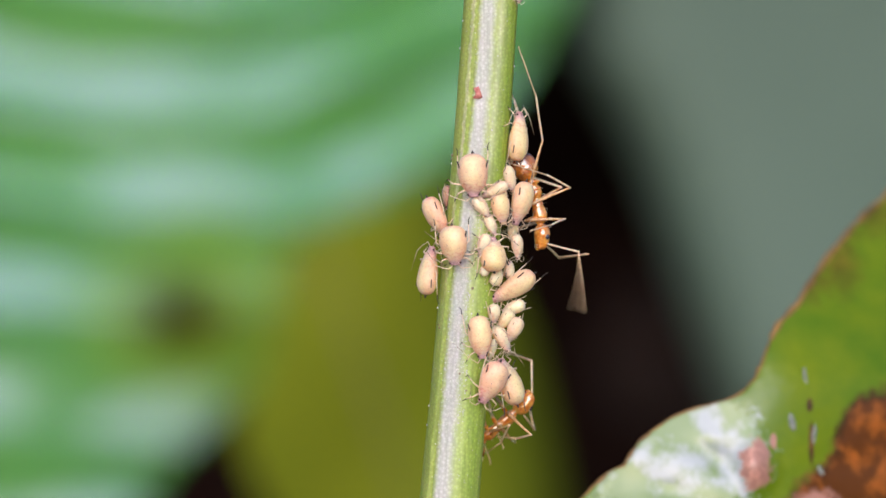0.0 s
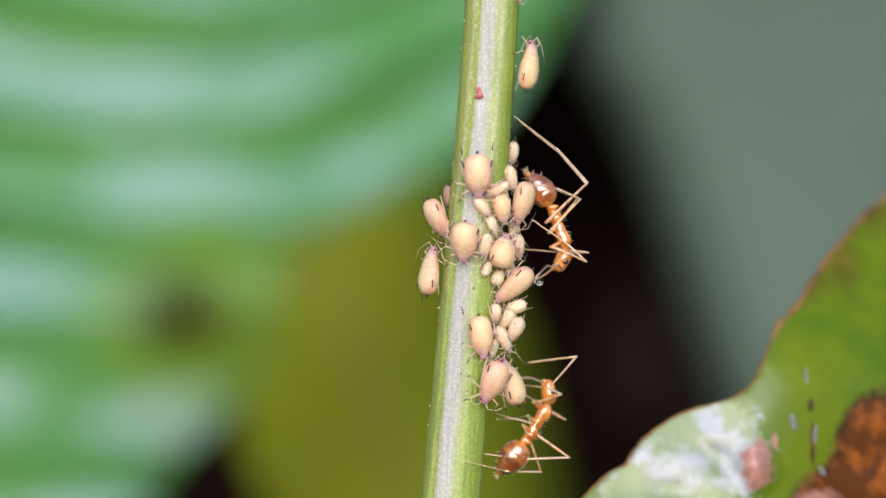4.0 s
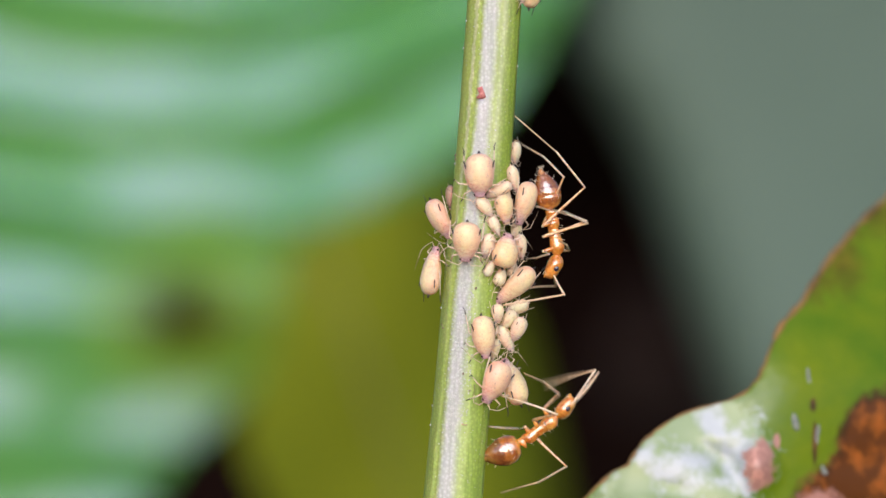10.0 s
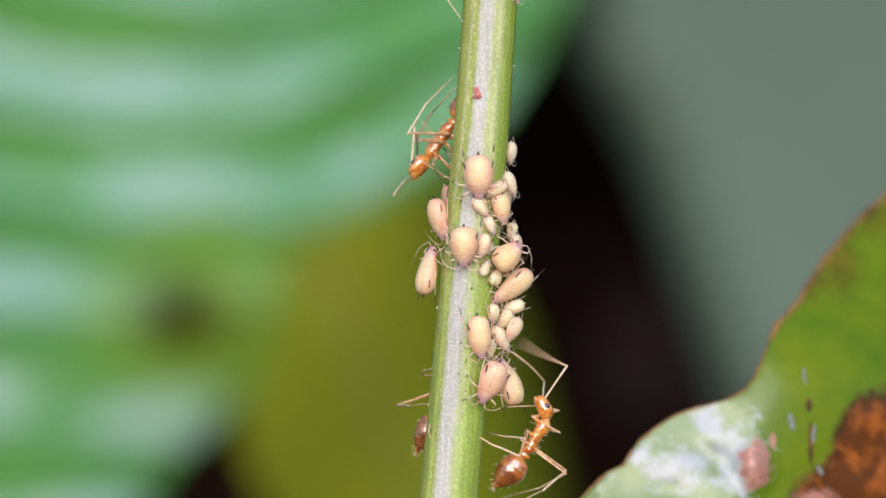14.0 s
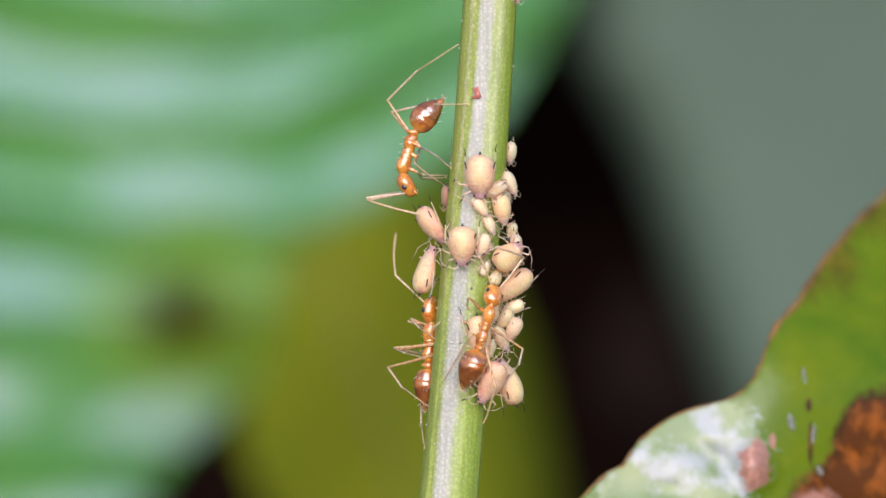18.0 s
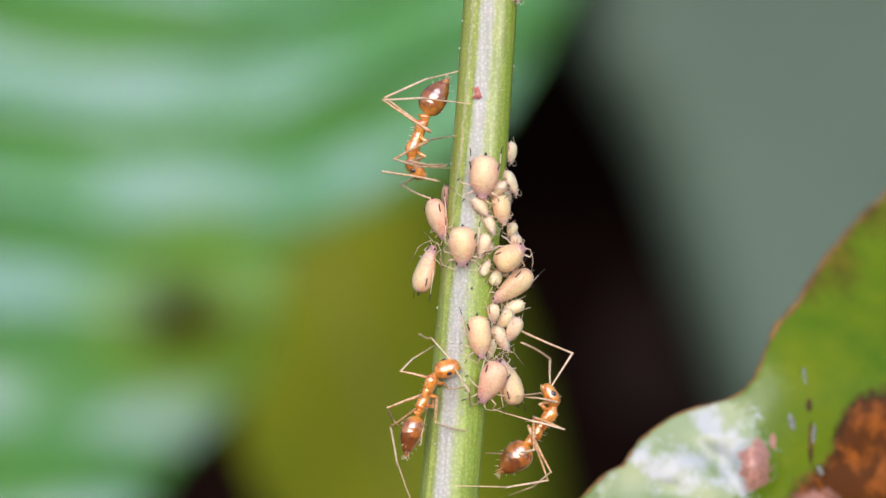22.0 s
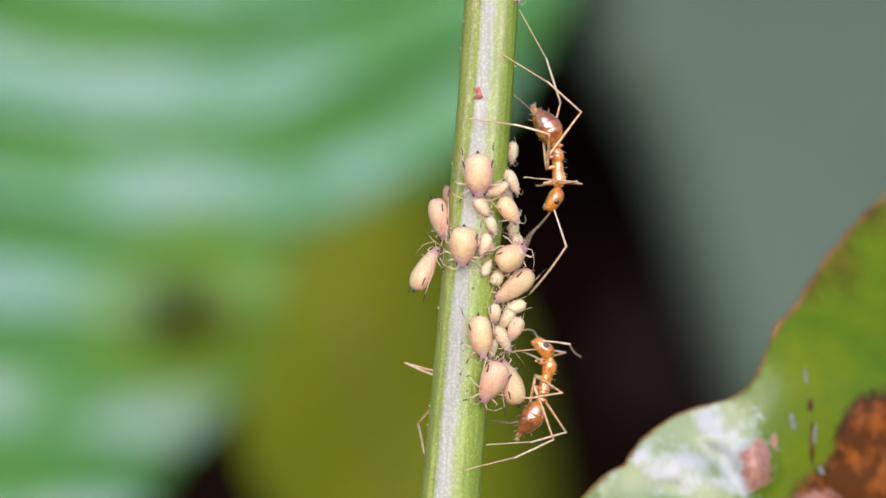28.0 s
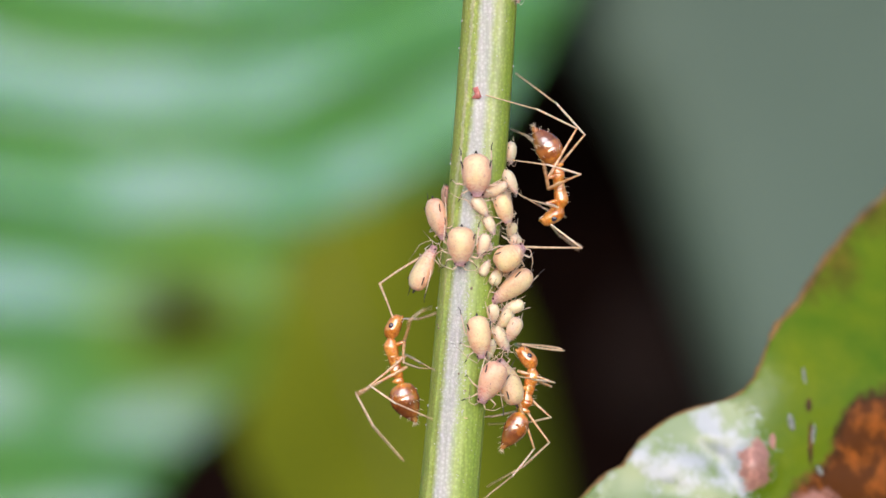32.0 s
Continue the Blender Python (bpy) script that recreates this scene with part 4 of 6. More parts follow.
        part("eye", bm, ANT_EYE, hd, "black oval eye").location = Vector((s * 14.6, 22, 5)) * U
        bm = bmesh.new()
        tube(bm, [Vector(q) * U for q in ((s * 8, 35, -7), (s * 8, 40, -8), (s * 5, 43, -8.5), (s * 1.2, 44.5, -8.5))], [2.2 * U, 2.4 * U, 2.0 * U, 1.3 * U], 8)
        part("mandible", bm, AMBER, hd)
    bm = bmesh.new()
    for k in range(7):
        a = Vector((random.Random(k).uniform(-9, 9), 30 + k, -8)) * U
        tube(bm, [a, a + Vector((0, 6, -5)) * U], [0.3 * U, 0.12 * U], 4)
    part("beard", bm, HAIR, hd)["kind"] = "stuff"
    # abdomen, from the waist backwards: each plate overlaps the next with a small step
    def step(y):
        return sum(math.exp(-max(0.0, y - k) / 5.0) if y > k else 0.0 for k in (24, 40, 54, 64))

    bm = bmesh.new()
    rows = st([(0, 0, 0, 0), (-1, 7, 7, 0), (-6, 16.5, 16.5, 1), (-16, 20.6, 22.4, 2), (-29, 22, 24.4, 2), (-43, 19.6, 21.4, 1.5), (-56, 14, 14.8, 0), (-66, 8.4, 8, -2), (-73, 3.4, 3.2, -3), (-76, 0, 0, -3)], 60)
    rows = [(y, plump * w * (1 - 0.045 * step(-y / U)), plump * h * (1 - 0.045 * step(-y / U)), z) for y, w, h, z in rows]
    bulb(bm, rows, 26, True)
    gs = p["gaster"] = part("abdomen", bm, GASTER, root, "shiny amber abdomen, smoky brown to the tip")
    bm = bmesh.new()
    rnd = random.Random(9)
    for k in range(44):
        y, w, h, z = rows[rnd.choice((20, 30, 38, 44, 48, 51, 53, 55, 57))]
        a = rnd.uniform(0, math.tau)
        o = Vector((w * math.cos(a), y, z + h * math.sin(a)))
        way = Vector((math.cos(a), -1.1, math.sin(a))).normalized()
        tube(bm, [o, o + way * rnd.uniform(5, 9) * U], [0.38 * U, 0.15 * U], 4)
    part("hair_coat", bm, HAIR, gs, "short pale hairs")["kind"] = "stuff"
    # legs: each bone along +y from its joint
    for s, side in ((-1, "L"), (1, "R")):
        for n in (1, 2, 3):
            a, b, c = BONES[n]
            bm = bmesh.new()
            tube(bm, [(0, -3 * U, 0), (0, 4 * U, 0), (0, a * 0.25 * U, 0.8 * U), (0, a * 0.6 * U, 1.0 * U), (0, a * 0.92 * U, 0), (0, (a + 1.5) * U, 0)],
                 [2.3 * U, 3.2 * U, 3.0 * U, 2.3 * U, 1.8 * U, 1.7 * U], 10)
            p[side + str(n) + "a"] = part("thigh", bm, THIGH, root)
            bm = bmesh.new()
            tube(bm, [(0, -1.5 * U, 0), (0, 3 * U, 0), (0, b * 0.5 * U, 0.6 * U), (0, b * 0.95 * U, 0), (0, (b + 1) * U, 0)], [1.6 * U, 1.7 * U, 1.95 * U, 1.8 * U, 1.4 * U], 10)
            sp = [(0, b * 0.95 * U, 0), (1.5 * U, (b + 8) * U, -4 * U)]
            tube(bm, sp, [0.8 * U, 0.3 * U], 4)
            p[side + str(n) + "b"] = part("shin", bm, LEG, root)
            bm = bmesh.new()
            tube(bm, [(0, 0, 0), (0, c * 0.45 * U, 0), (0, c * 0.7 * U, -0.5 * U), (0, c * 0.9 * U, 0.8 * U), (0, c * U, 0), (0, (c + 2) * U, -2 * U)],
                 [1.4 * U, 1.2 * U, 1.05 * U, 1.0 * U, 1.1 * U, 0.5 * U], 8)
            p[side + str(n) + "c"] = part("foot", bm, FOOT, root)
        bm = bmesh.new()
        a, b = FEELER
        tube(bm, [(0, -2 * U, 0), (0, 3 * U, 0), (0, a * 0.5 * U, 1.2 * U), (0, a * U, 0), (0, (a + 2) * U, 0)], [2.2 * U, 1.7 * U, 1.7 * U, 2.1 * U, 1.5 * U], 8)
        p[side + "s"] = part("feeler_shaft", bm, LEG, root)
        bm = bmesh.new()
        pts = [(0, b * k / 12 * U, 3.5 * math.sin(k / 12 * math.pi) * U) for k in range(13)]
        tube(bm, pts, [(1.6 + 0.4 * (k / 12) + 0.22 * (k % 2)) * U if k < 12 else 0.6 * U for k in range(13)], 8)
        p[side + "f"] = part("feeler_lash", bm, FOOT, root)
    tagged(root, label, "ant", "ants on the stem")
    return p


ANT_A = ant("amber long-legged ant tending aphids high on the stem")
ANT_B = ant("amber long-legged ant roaming the lower stem", 1.1)
ANT_C = ant("amber long-legged ant from the back of the stem", 0.87)
ANT_D = ant("amber long-legged ant near the top of the stem")


# ---- what moves ----
def spot(x, y, d=0.0):
    """As at(), in squares."""
    return Vector((x - 784, d, 441 - y))


def frame_of(fwd, up):
    y = fwd.normalized()
    x = y.cross(up).normalized()
    return Matrix((x, y, x.cross(y))).transposed()


def reach(hip, knee, foot, wanted, lateral, q):
    """Depths of a knee and a foot, such that the bones keep their lengths; the foot near the wanted depth."""
    la, lb, lc = BONES[q]
    low = math.sqrt(lb * lb + lc * lc + 2 * lb * lc * math.cos(BEND))
    kx, kz, fx, fz = knee[0] - 784, 441 - knee[1], foot[0] - 784, 441 - foot[1]
    a = math.sqrt(max(la * la - (kx - hip.x) ** 2 - (kz - hip.z) ** 2, 0))
    b = math.sqrt(max(low * low - (kx - fx) ** 2 - (kz - fz) ** 2, 0))
    a, b = min(a, 60), min(b, 110)
    best = min(((abs(hip.y + i * a + j * b - wanted) - 25 * i * lateral, i, j) for i in (-1, 1) for j in (-1, 1)))
    k = hip.y + best[1] * a
    return Vector((kx, k, kz)), Vector((fx, k + best[2] * b, fz))


class Stances:
    """Poses of one ant through the whole time. Each call of add gives the places, as the eye sees them at that time, of the abdomen's tip,
    waist, neck and mouth, how far behind the stem's axis the body is, and of knees and feet, elbows and tips of feelers where known."""

    def __init__(self, parts):
        self.parts, self.rows, self.drums = parts, [], []

    def add(self, t, tail, waist, neck, mouth, d=0.0, **limbs):
        k = drift(t)

        def s(q, dd):
            return spot(q[0] - k, q[1], dd)

        row = {"t": t}
        w, n = s(waist, d), s(neck, d)
        mid = (w + n) / 2
        y_here = 441 - mid.z
        fwd = (n - w).normalized()
        axis = spot(axis_x(y_here), y_here, 0)
        up = mid - axis
        up.z = 0
        up = up.normalized() if up.length > 1 else Vector((0, -1, 0))
        # seen a little from above the back
        m = frame_of(fwd, up)
        up = m.col[2].copy()
        row["mid"], row["fwd"], row["up"] = mid, fwd, up
        face = s(mouth, d) - n
        if up.y < -0.6 and face.length < 45:
            # seen from above the back: a short view of the head means that it nods to the stem
            face.y += math.sqrt(46 ** 2 - face.length_squared)
        row["mouth"] = face.normalized()
        row["tail"] = (s(tail, d) - w).normalized()
        hd = frame_of(row["mouth"], up)
        for sg, side in ((-1, "L"), (1, "R")):
            for q in (1, 2, 3):
                key = side + str(q)
                hip = mid + m @ Vector((sg * HIPS[q][0], HIPS[q][1], HIPS[q][2]))
                if key in limbs:
                    kx, ky, fx, fy = limbs[key]
                    fx, kx = fx - k, kx - k
                    e = fx - axis_x(fy)
                    r = stem_radius(fy) + 1.5
                    lateral = (m @ Vector((sg, 0, 0))).y
                    if abs(e) < r:
                        back = lateral > 0.5 and abs(e) > 0.6 * r
                        dd = math.sqrt(r * r - e * e) * (1 if back or d > 40 else -1)
                    else:
                        dd = d + lateral * 35
                    knee, foot = reach(hip, (kx, ky), (fx, fy), dd, lateral, q)
                elif ("L" if side == "R" else "R") + str(q) in limbs:
                    continue
                else:
                    f, kn = REST[q]
                    foot = mid + m @ Vector((sg * f[0], f[1], f[2]))
                    knee = mid + m @ Vector((sg * kn[0], kn[1], kn[2]))
                row[key + "f"], row[key + "k"] = foot, knee
            key = side + "A"
            base = n + hd @ Vector((sg * 7, 34, 5))
            if key in limbs:
                ex, ey, tx, ty = limbs[key]
                lateral = (hd @ Vector((sg, 0, 0))).y
                e, tip = spot(ex - k, ey), spot(tx - k, ty)
                one = math.sqrt(max(FEELER[0] ** 2 - (e.x - base.x) ** 2 - (e.z - base.z) ** 2, 0))
                two = math.sqrt(max(FEELER[1] ** 2 - (e.x - tip.x) ** 2 - (e.z - tip.z) ** 2, 0))
                sign = 1 if lateral > 0.3 else -1
                e.y = base.y + sign * min(one, 60)
                tip.y = e.y - sign * min(two, 90)
                row[key + "e"], row[key + "t"] = e, tip
            else:
                row[key + "e"] = base + hd @ Vector((sg * 48, 45, 12))
                row[key + "t"] = base + hd @ Vector((sg * 70, 150, -20))
        # a leg that is out of sight stands as its fellow across the body does
        for q in (1, 2, 3):
            for one, other in (("L", "R"), ("R", "L")):
                if one + str(q) + "f" not in row:
                    for end in "fk":
                        p = m.transposed() @ (row[other + str(q) + end] - mid)
                        row[one + str(q) + end] = mid + m @ Vector((-p.x, p.y - 5, p.z))
        self.rows.append(row)
        return self

    def drum(self, start, end, side, degrees):
        """A feeler's lash (L, R) or a leg (L3) beats to and fro very fast."""
        self.drums.append((start, end, side, degrees))
        return self

    def between(self, t):
        rows = self.rows
        if t <= rows[0]["t"]:
            return rows[0]
        for a, b in zip(rows, rows[1:]):
            if t <= b["t"]:
                f = (t - a["t"]) / (b["t"] - a["t"])
                f = f * f * (3 - 2 * f)
                return {k: a[k].lerp(b[k], f) for k in a if k != "t"}
        return rows[-1]

    def key(self):
        times = {round(k * 0.2, 1) for k in range(161)} | {r["t"] for r in self.rows}
        for start, end, _, _ in self.drums:
            times |= {round(k / FPS, 4) for k in range(round(start * FPS), round(end * FPS) + 1)}
        times = sorted(times)
        out = {k: [] for k in self.parts}
        for t in times:
            row = self.between(t)
            m3 = frame_of(row["fwd"], row["up"])
            mid, up = row["mid"], m3.col[2].copy()
            root = Matrix.Translation(Vector((mid.x * U, mid.y * U, HIGH + mid.z * U))) @ m3.to_4x4()
            out["root"].append((t, root))
            inv = m3.transposed()

            def own(p):
                return inv @ (p - mid)

            def bone(p, way, roll):
                return Matrix.Translation(p * U) @ frame_of(way, roll).to_4x4()

            z = Vector((0, 0, 1))
            face = inv @ row["mouth"]
            hm = frame_of(face, z)
            out["head"].append((t, Matrix.Translation(NECK * U) @ hm.to_4x4()))
            out["gaster"].append((t, Matrix.Translation(WAIST * U) @ frame_of(-(inv @ row["tail"]), z).to_4x4()))
            for sg, side in ((-1, "L"), (1, "R")):
                for q in (1, 2, 3):
                    la, lb, lc = BONES[q]
                    hip = Vector((sg * HIPS[q][0], HIPS[q][1], HIPS[q][2]))
                    foot, hint = own(row[side + str(q) + "f"]), own(row[side + str(q) + "k"])
                    for start, end, where, degrees in self.drums:
                        if where == side + str(q) and start < t < end:
                            swing = degrees if round(t * FPS) % 2 else -degrees
                            foot = hint + Matrix.Rotation(radians(swing), 3, inv @ Vector((0, 1, 0))) @ (foot - hint)
                    low = math.sqrt(lb * lb + lc * lc + 2 * lb * lc * math.cos(BEND))
                    line = foot - hip
                    dist = max(abs(la - low) + 4, min(line.length, (la + low) * 0.985))
                    line = line.normalized()
                    foot = hip + line * dist
                    along = (la * la - low * low + dist * dist) / (2 * dist)
                    off = math.sqrt(max(la * la - along * along, 0))
                    side_way = hint - hip
                    side_way = side_way - line * side_way.dot(line)
                    side_way = side_way.normalized() if side_way.length > 0.5 else z
                    knee = hip + line * along + side_way * off
                    way = (foot - knee).normalized()
                    # the ankle gives outwards a little
                    c = (lb * lb + low * low - lc * lc) / (2 * lb * low)
                    ankle = knee + way * lb * c + side_way * lb * math.sqrt(max(1 - c * c, 0))
                    roll = line.cross(side_way)
                    out[side + str(q) + "a"].append((t, bone(hip, knee - hip, roll)))
                    out[side + str(q) + "b"].append((t, bone(knee, ankle - knee, roll)))
                    out[side + str(q) + "c"].append((t, bone(ankle, foot - ankle, roll)))
                base = NECK + hm @ Vector((sg * 7, 34, 5))
                e, tip = own(row[side + "Ae"]), own(row[side + "At"])
                way = (e - base).normalized()
                elbow = base + way * FEELER[0]
                lash = tip - elbow
                lash = lash.normalized() if lash.length > 4 else way
                for start, end, where, degrees in self.drums:
                    if where == side and start < t < end:
                        beat = degrees if round(t * FPS) % 2 else -degrees
                        lash = Matrix.Rotation(radians(beat), 3, inv @ Vector((0, 1, 0))) @ lash
                out[side + "s"].append((t, bone(base, way, face.cross(way) + z * 0.01)))
                out[side + "f"].append((t, bone(elbow, lash, face.cross(lash) + z * 0.01)))
        for k, rows in out.items():
            walk(self.parts[k], rows)


def motions():
    a = Stances(ANT_A)
    a.add(0.0, (905, 270), (945, 325), (955, 390), (958, 438), 30, R3=(990, 232, 916, 85), R2=(1020, 318, 905, 292), R1=(1000, 388, 935, 410), RA=(1020, 445, 975, 590), LA=(990, 455, 1040, 450))
    a.add(1.0, (918, 280), (970, 345), (990, 420), (985, 470), 5, R3=(993, 245, 916, 85), R2=(1028, 308, 918, 308), R1=(1028, 412, 935, 380), L1=(975, 447, 925, 445), RA=(1024, 480, 935, 530), LA=(1010, 478, 930, 520))
    a.add(2.0, (925, 290), (985, 350), (1008, 420), (1030, 458), 0, R3=(997, 245, 916, 85), R2=(1028, 290, 915, 308), R1=(1042, 402, 940, 380), L1=(1000, 452, 930, 447), RA=(1060, 525, 1048, 622), LA=(1090, 478, 1095, 560))
    a.add(3.0, (940, 305), (990, 360), (1012, 425), (985, 465), 0, R3=(1070, 297, 905, 205), L3=(1064, 300, 925, 195), R2=(1030, 305, 915, 308), R1=(1040, 410, 935, 380), L1=(1050, 437, 925, 440), RA=(960, 452, 930, 490), LA=(950, 462, 945, 495))
    a.add(5.5, (935, 320), (955, 385), (975, 455), (978, 508), 12, R3=(1010, 300, 908, 205), L3=(965, 325, 912, 245), R2=(1040, 390, 940, 355), R1=(1012, 478, 950, 405), L1=(965, 460, 932, 443), RA=(1035, 500, 960, 520), LA=(1020, 490, 950, 510))
    a.add(6.0, (945, 325), (972, 390), (985, 455), (985, 510), 5, R3=(1030, 308, 908, 205), L3=(975, 325, 912, 245), R2=(1047, 393, 945, 355), R1=(1020, 480, 960, 400), L1=(965, 460, 932, 443), RA=(1042, 490, 950, 488), LA=(1035, 500, 945, 498))
    a.add(7.0, (957, 315), (985, 375), (992, 448), (975, 490), 0, R3=(1060, 305, 908, 205), L3=(1010, 335, 912, 245), R2=(1018, 357, 945, 350), R1=(1040, 437, 945, 378), L1=(980, 458, 935, 460), RA=(1005, 475, 1065, 522), LA=(960, 478, 1005, 478))
    a.add(8.0, (955, 340), (975, 400), (980, 458), (992, 500), 0, R3=(1040, 330, 908, 205), L3=(968, 340, 922, 285), R2=(1043, 395, 945, 365), R1=(1025, 445, 960, 435), L1=(955, 445, 930, 450), RA=(1004, 498, 1055, 425), LA=(1005, 505, 1045, 585))
    a.add(9.0, (955, 340), (975, 400), (978, 458), (992, 505), 0, R3=(1040, 330, 908, 205), L3=(968, 340, 922, 285), R2=(1043, 395, 945, 365), R1=(1025, 430, 1025, 490), L1=(955, 455, 920, 460), RA=(1008, 505, 1037, 595), LA=(1000, 505, 1030, 590))
    a.add(10.0, (962, 305), (975, 375), (985, 450), (965, 500), 0, R3=(1052, 312, 908, 205), L3=(975, 300, 912, 245), R2=(1040, 395, 945, 367), R1=(1015, 440, 985, 425), L1=(955, 460, 932, 458), RA=(996, 520, 888, 540), LA=(985, 505, 935, 510))
    a.add(11.0, (950, 265), (975, 340), (975, 422), (937, 445), 0, R3=(1060, 285, 908, 205), L3=(1025, 298, 912, 230), R2=(1028, 388, 950, 365), R1=(1005, 433, 960, 380), RA=(995, 490, 930, 465), LA=(960, 455, 975, 475))
    a.add(12.0, (940, 250), (945, 325), (932, 395), (918, 440), 45, R3=(1030, 272, 913, 200), L3=(950, 250, 915, 200), R2=(1015, 337, 915, 300), R1=(957, 410, 925, 408), RA=(930, 470, 900, 500), LA=(900, 470, 880, 500))
    a.add(13.0, (915, 285), (930, 330), (925, 400), (930, 445), 70, R3=(1000, 298, 908, 205), R2=(993, 347, 920, 330), R1=(930, 420, 938, 468), RA=(940, 500, 968, 518), LA=(900, 470, 880, 500))
    a.add(13.25, (890, 220), (875, 260), (840, 300), (800, 320), 85, R3=(950, 200, 910, 150), L1=(780, 260, 800, 320))
    a.add(13.5, (850, 180), (820, 220), (785, 268), (768, 305), 66, R3=(910, 190, 905, 255), L3=(765, 180, 800, 160), L2=(765, 182, 800, 205), L1=(722, 225, 770, 280), LA=(725, 228, 760, 285), RA=(755, 330, 742, 375))
    a.add(14.0, (828, 185), (795, 222), (765, 268), (735, 300), 45, L3=(720, 200, 805, 130), R3=(730, 190, 808, 155), L2=(720, 245, 790, 250), L1=(770, 310, 790, 320), LA=(735, 210, 736, 265), RA=(728, 310, 695, 348))
    a.add(14.5, (808, 155), (782, 207), (765, 255), (757, 302), 15, L3=(690, 168, 812, 78), R3=(702, 203, 800, 158), L2=(710, 240, 800, 248), L1=(722, 280, 795, 320), LA=(735, 235, 812, 288), RA=(697, 350, 758, 370))
    a.add(16.5, (785, 168), (737, 222), (724, 268), (742, 308), 0, L3=(702, 172, 832, 185), R3=(663, 163, 810, 65), L2=(712, 247, 813, 285), R2=(775, 235, 798, 290), L1=(698, 310, 780, 338), R1=(700, 305, 795, 315), LA=(650, 320, 748, 370), RA=(640, 318, 700, 345))
    a.add(17.0, (778, 168), (736, 218), (722, 265), (738, 305), 0, L3=(702, 165, 832, 185), R3=(660, 153, 812, 65), L2=(735, 250, 810, 285), R2=(673, 260, 740, 300), L1=(705, 305, 800, 312), LA=(745, 345, 748, 375), RA=(640, 305, 740, 362))
    a.add(18.0, (772, 190), (730, 240), (715, 300), (738, 345), 0, L3=(705, 183, 832, 187), R3=(673, 158, 812, 82), L2=(745, 300, 790, 330), R2=(735, 262, 800, 300), L1=(750, 315, 790, 315), LA=(655, 350, 710, 340), RA=(648, 355, 742, 380))
    a.add(19.0, (778, 203), (737, 258), (716, 318), (738, 368), 0, L3=(712, 198, 838, 188), R3=(693, 165, 858, 98), L2=(745, 318, 812, 325), R2=(765, 310, 800, 318), R1=(665, 303, 720, 312), L1=(740, 340, 745, 375), LA=(638, 378, 745, 382), RA=(650, 372, 705, 352))
    a.add(20.0, (780, 203), (737, 255), (708, 318), (718, 368), 0, L3=(702, 198, 838, 188), R3=(688, 163, 852, 103), L2=(750, 310, 820, 328), R2=(662, 305, 720, 312), L1=(740, 345, 760, 360), LA=(630, 395, 725, 412), RA=(672, 365, 628, 440))
    a.add(21.0, (790, 183), (742, 240), (712, 300), (730, 350), 0, L3=(702, 188, 836, 188), R3=(680, 160, 857, 115), L2=(740, 305, 815, 328), R2=(665, 285, 725, 300), L1=(740, 320, 765, 345), LA=(672, 332, 752, 382), RA=(680, 375, 775, 415))
    a.add(22.0, (790, 135), (752, 205), (728, 278), (752, 322), 0, L3=(675, 168, 835, 188), R3=(673, 140, 852, 117), L2=(698, 283, 805, 298), R2=(780, 240, 805, 242), L1=(720, 285, 790, 295), LA=(680, 305, 782, 322), RA=(712, 325, 770, 355))
    a.add(23.0, (796, 133), (752, 203), (727, 276), (754, 318), 0, L3=(676, 165, 838, 188), R3=(678, 135, 857, 118), L2=(693, 258, 806, 265), R2=(775, 248, 805, 248), L1=(758, 295, 797, 310), R1=(695, 280, 725, 278), LA=(700, 310, 770, 370), RA=(675, 370, 740, 420))
    a.add(24.0, (780, 155), (738, 215), (728, 268), (760, 310), 0, L3=(715, 165, 835, 188), R3=(678, 145, 852, 122), L2=(755, 255, 815, 275), R2=(780, 252, 800, 252), L1=(770, 310, 797, 328), R1=(705, 302, 740, 300), LA=(684, 365, 797, 378), RA=(760, 345, 798, 330))
    a.add(24.5, (775, 120), (775, 180), (790, 230), (800, 278), -40, L3=(750, 90, 815, 60), R3=(720, 130, 800, 110))
    a.add(25.0, (838, 125), (867, 188), (912, 243), (932, 290), -85, R3=(795, 118, 800, 170), R2=(788, 238, 800, 260), L3=(887, 130, 855, 60), L2=(975, 125, 940, 180), L1=(952, 238, 905, 215), R1=(890, 230, 880, 275), LA=(985, 300, 985, 390), RA=(930, 315, 920, 350))
    a.add(25.5, (897, 100), (930, 165), (960, 235), (952, 282), -35, R3=(873, 90, 815, 113), L3=(990, 92, 920, 12), L2=(1000, 140, 940, 165), R2=(885, 172, 825, 205), R1=(928, 250, 872, 235), L1=(990, 248, 962, 220), LA=(988, 285, 912, 305), RA=(940, 285, 905, 310))
    a.add(26.5, (925, 130), (955, 200), (978, 272), (970, 320), -10, R3=(960, 125, 850, 105), L3=(1005, 120, 920, 14), R2=(940, 200, 826, 208))
    a.add(27.5, (950, 163), (987, 235), (1004, 318), (990, 365), 0, R3=(1047, 162, 880, 95), L3=(1022, 150, 920, 15), R2=(975, 225, 828, 212), L2=(950, 180, 908, 162), R1=(1037, 305, 925, 315), L1=(1030, 308, 940, 318), RA=(1000, 400, 935, 485), LA=(930, 330, 1000, 330))
    a.add(28.0, (944, 178), (985, 250), (987, 338), (965, 386), 0, R3=(1040, 180, 882, 95), L3=(1010, 172, 918, 18), R2=(975, 240, 828, 212), L2=(950, 195, 908, 172), R1=(1037, 322, 925, 315), L1=(1020, 322, 950, 328), RA=(1008, 455, 930, 530), LA=(955, 400, 925, 425))
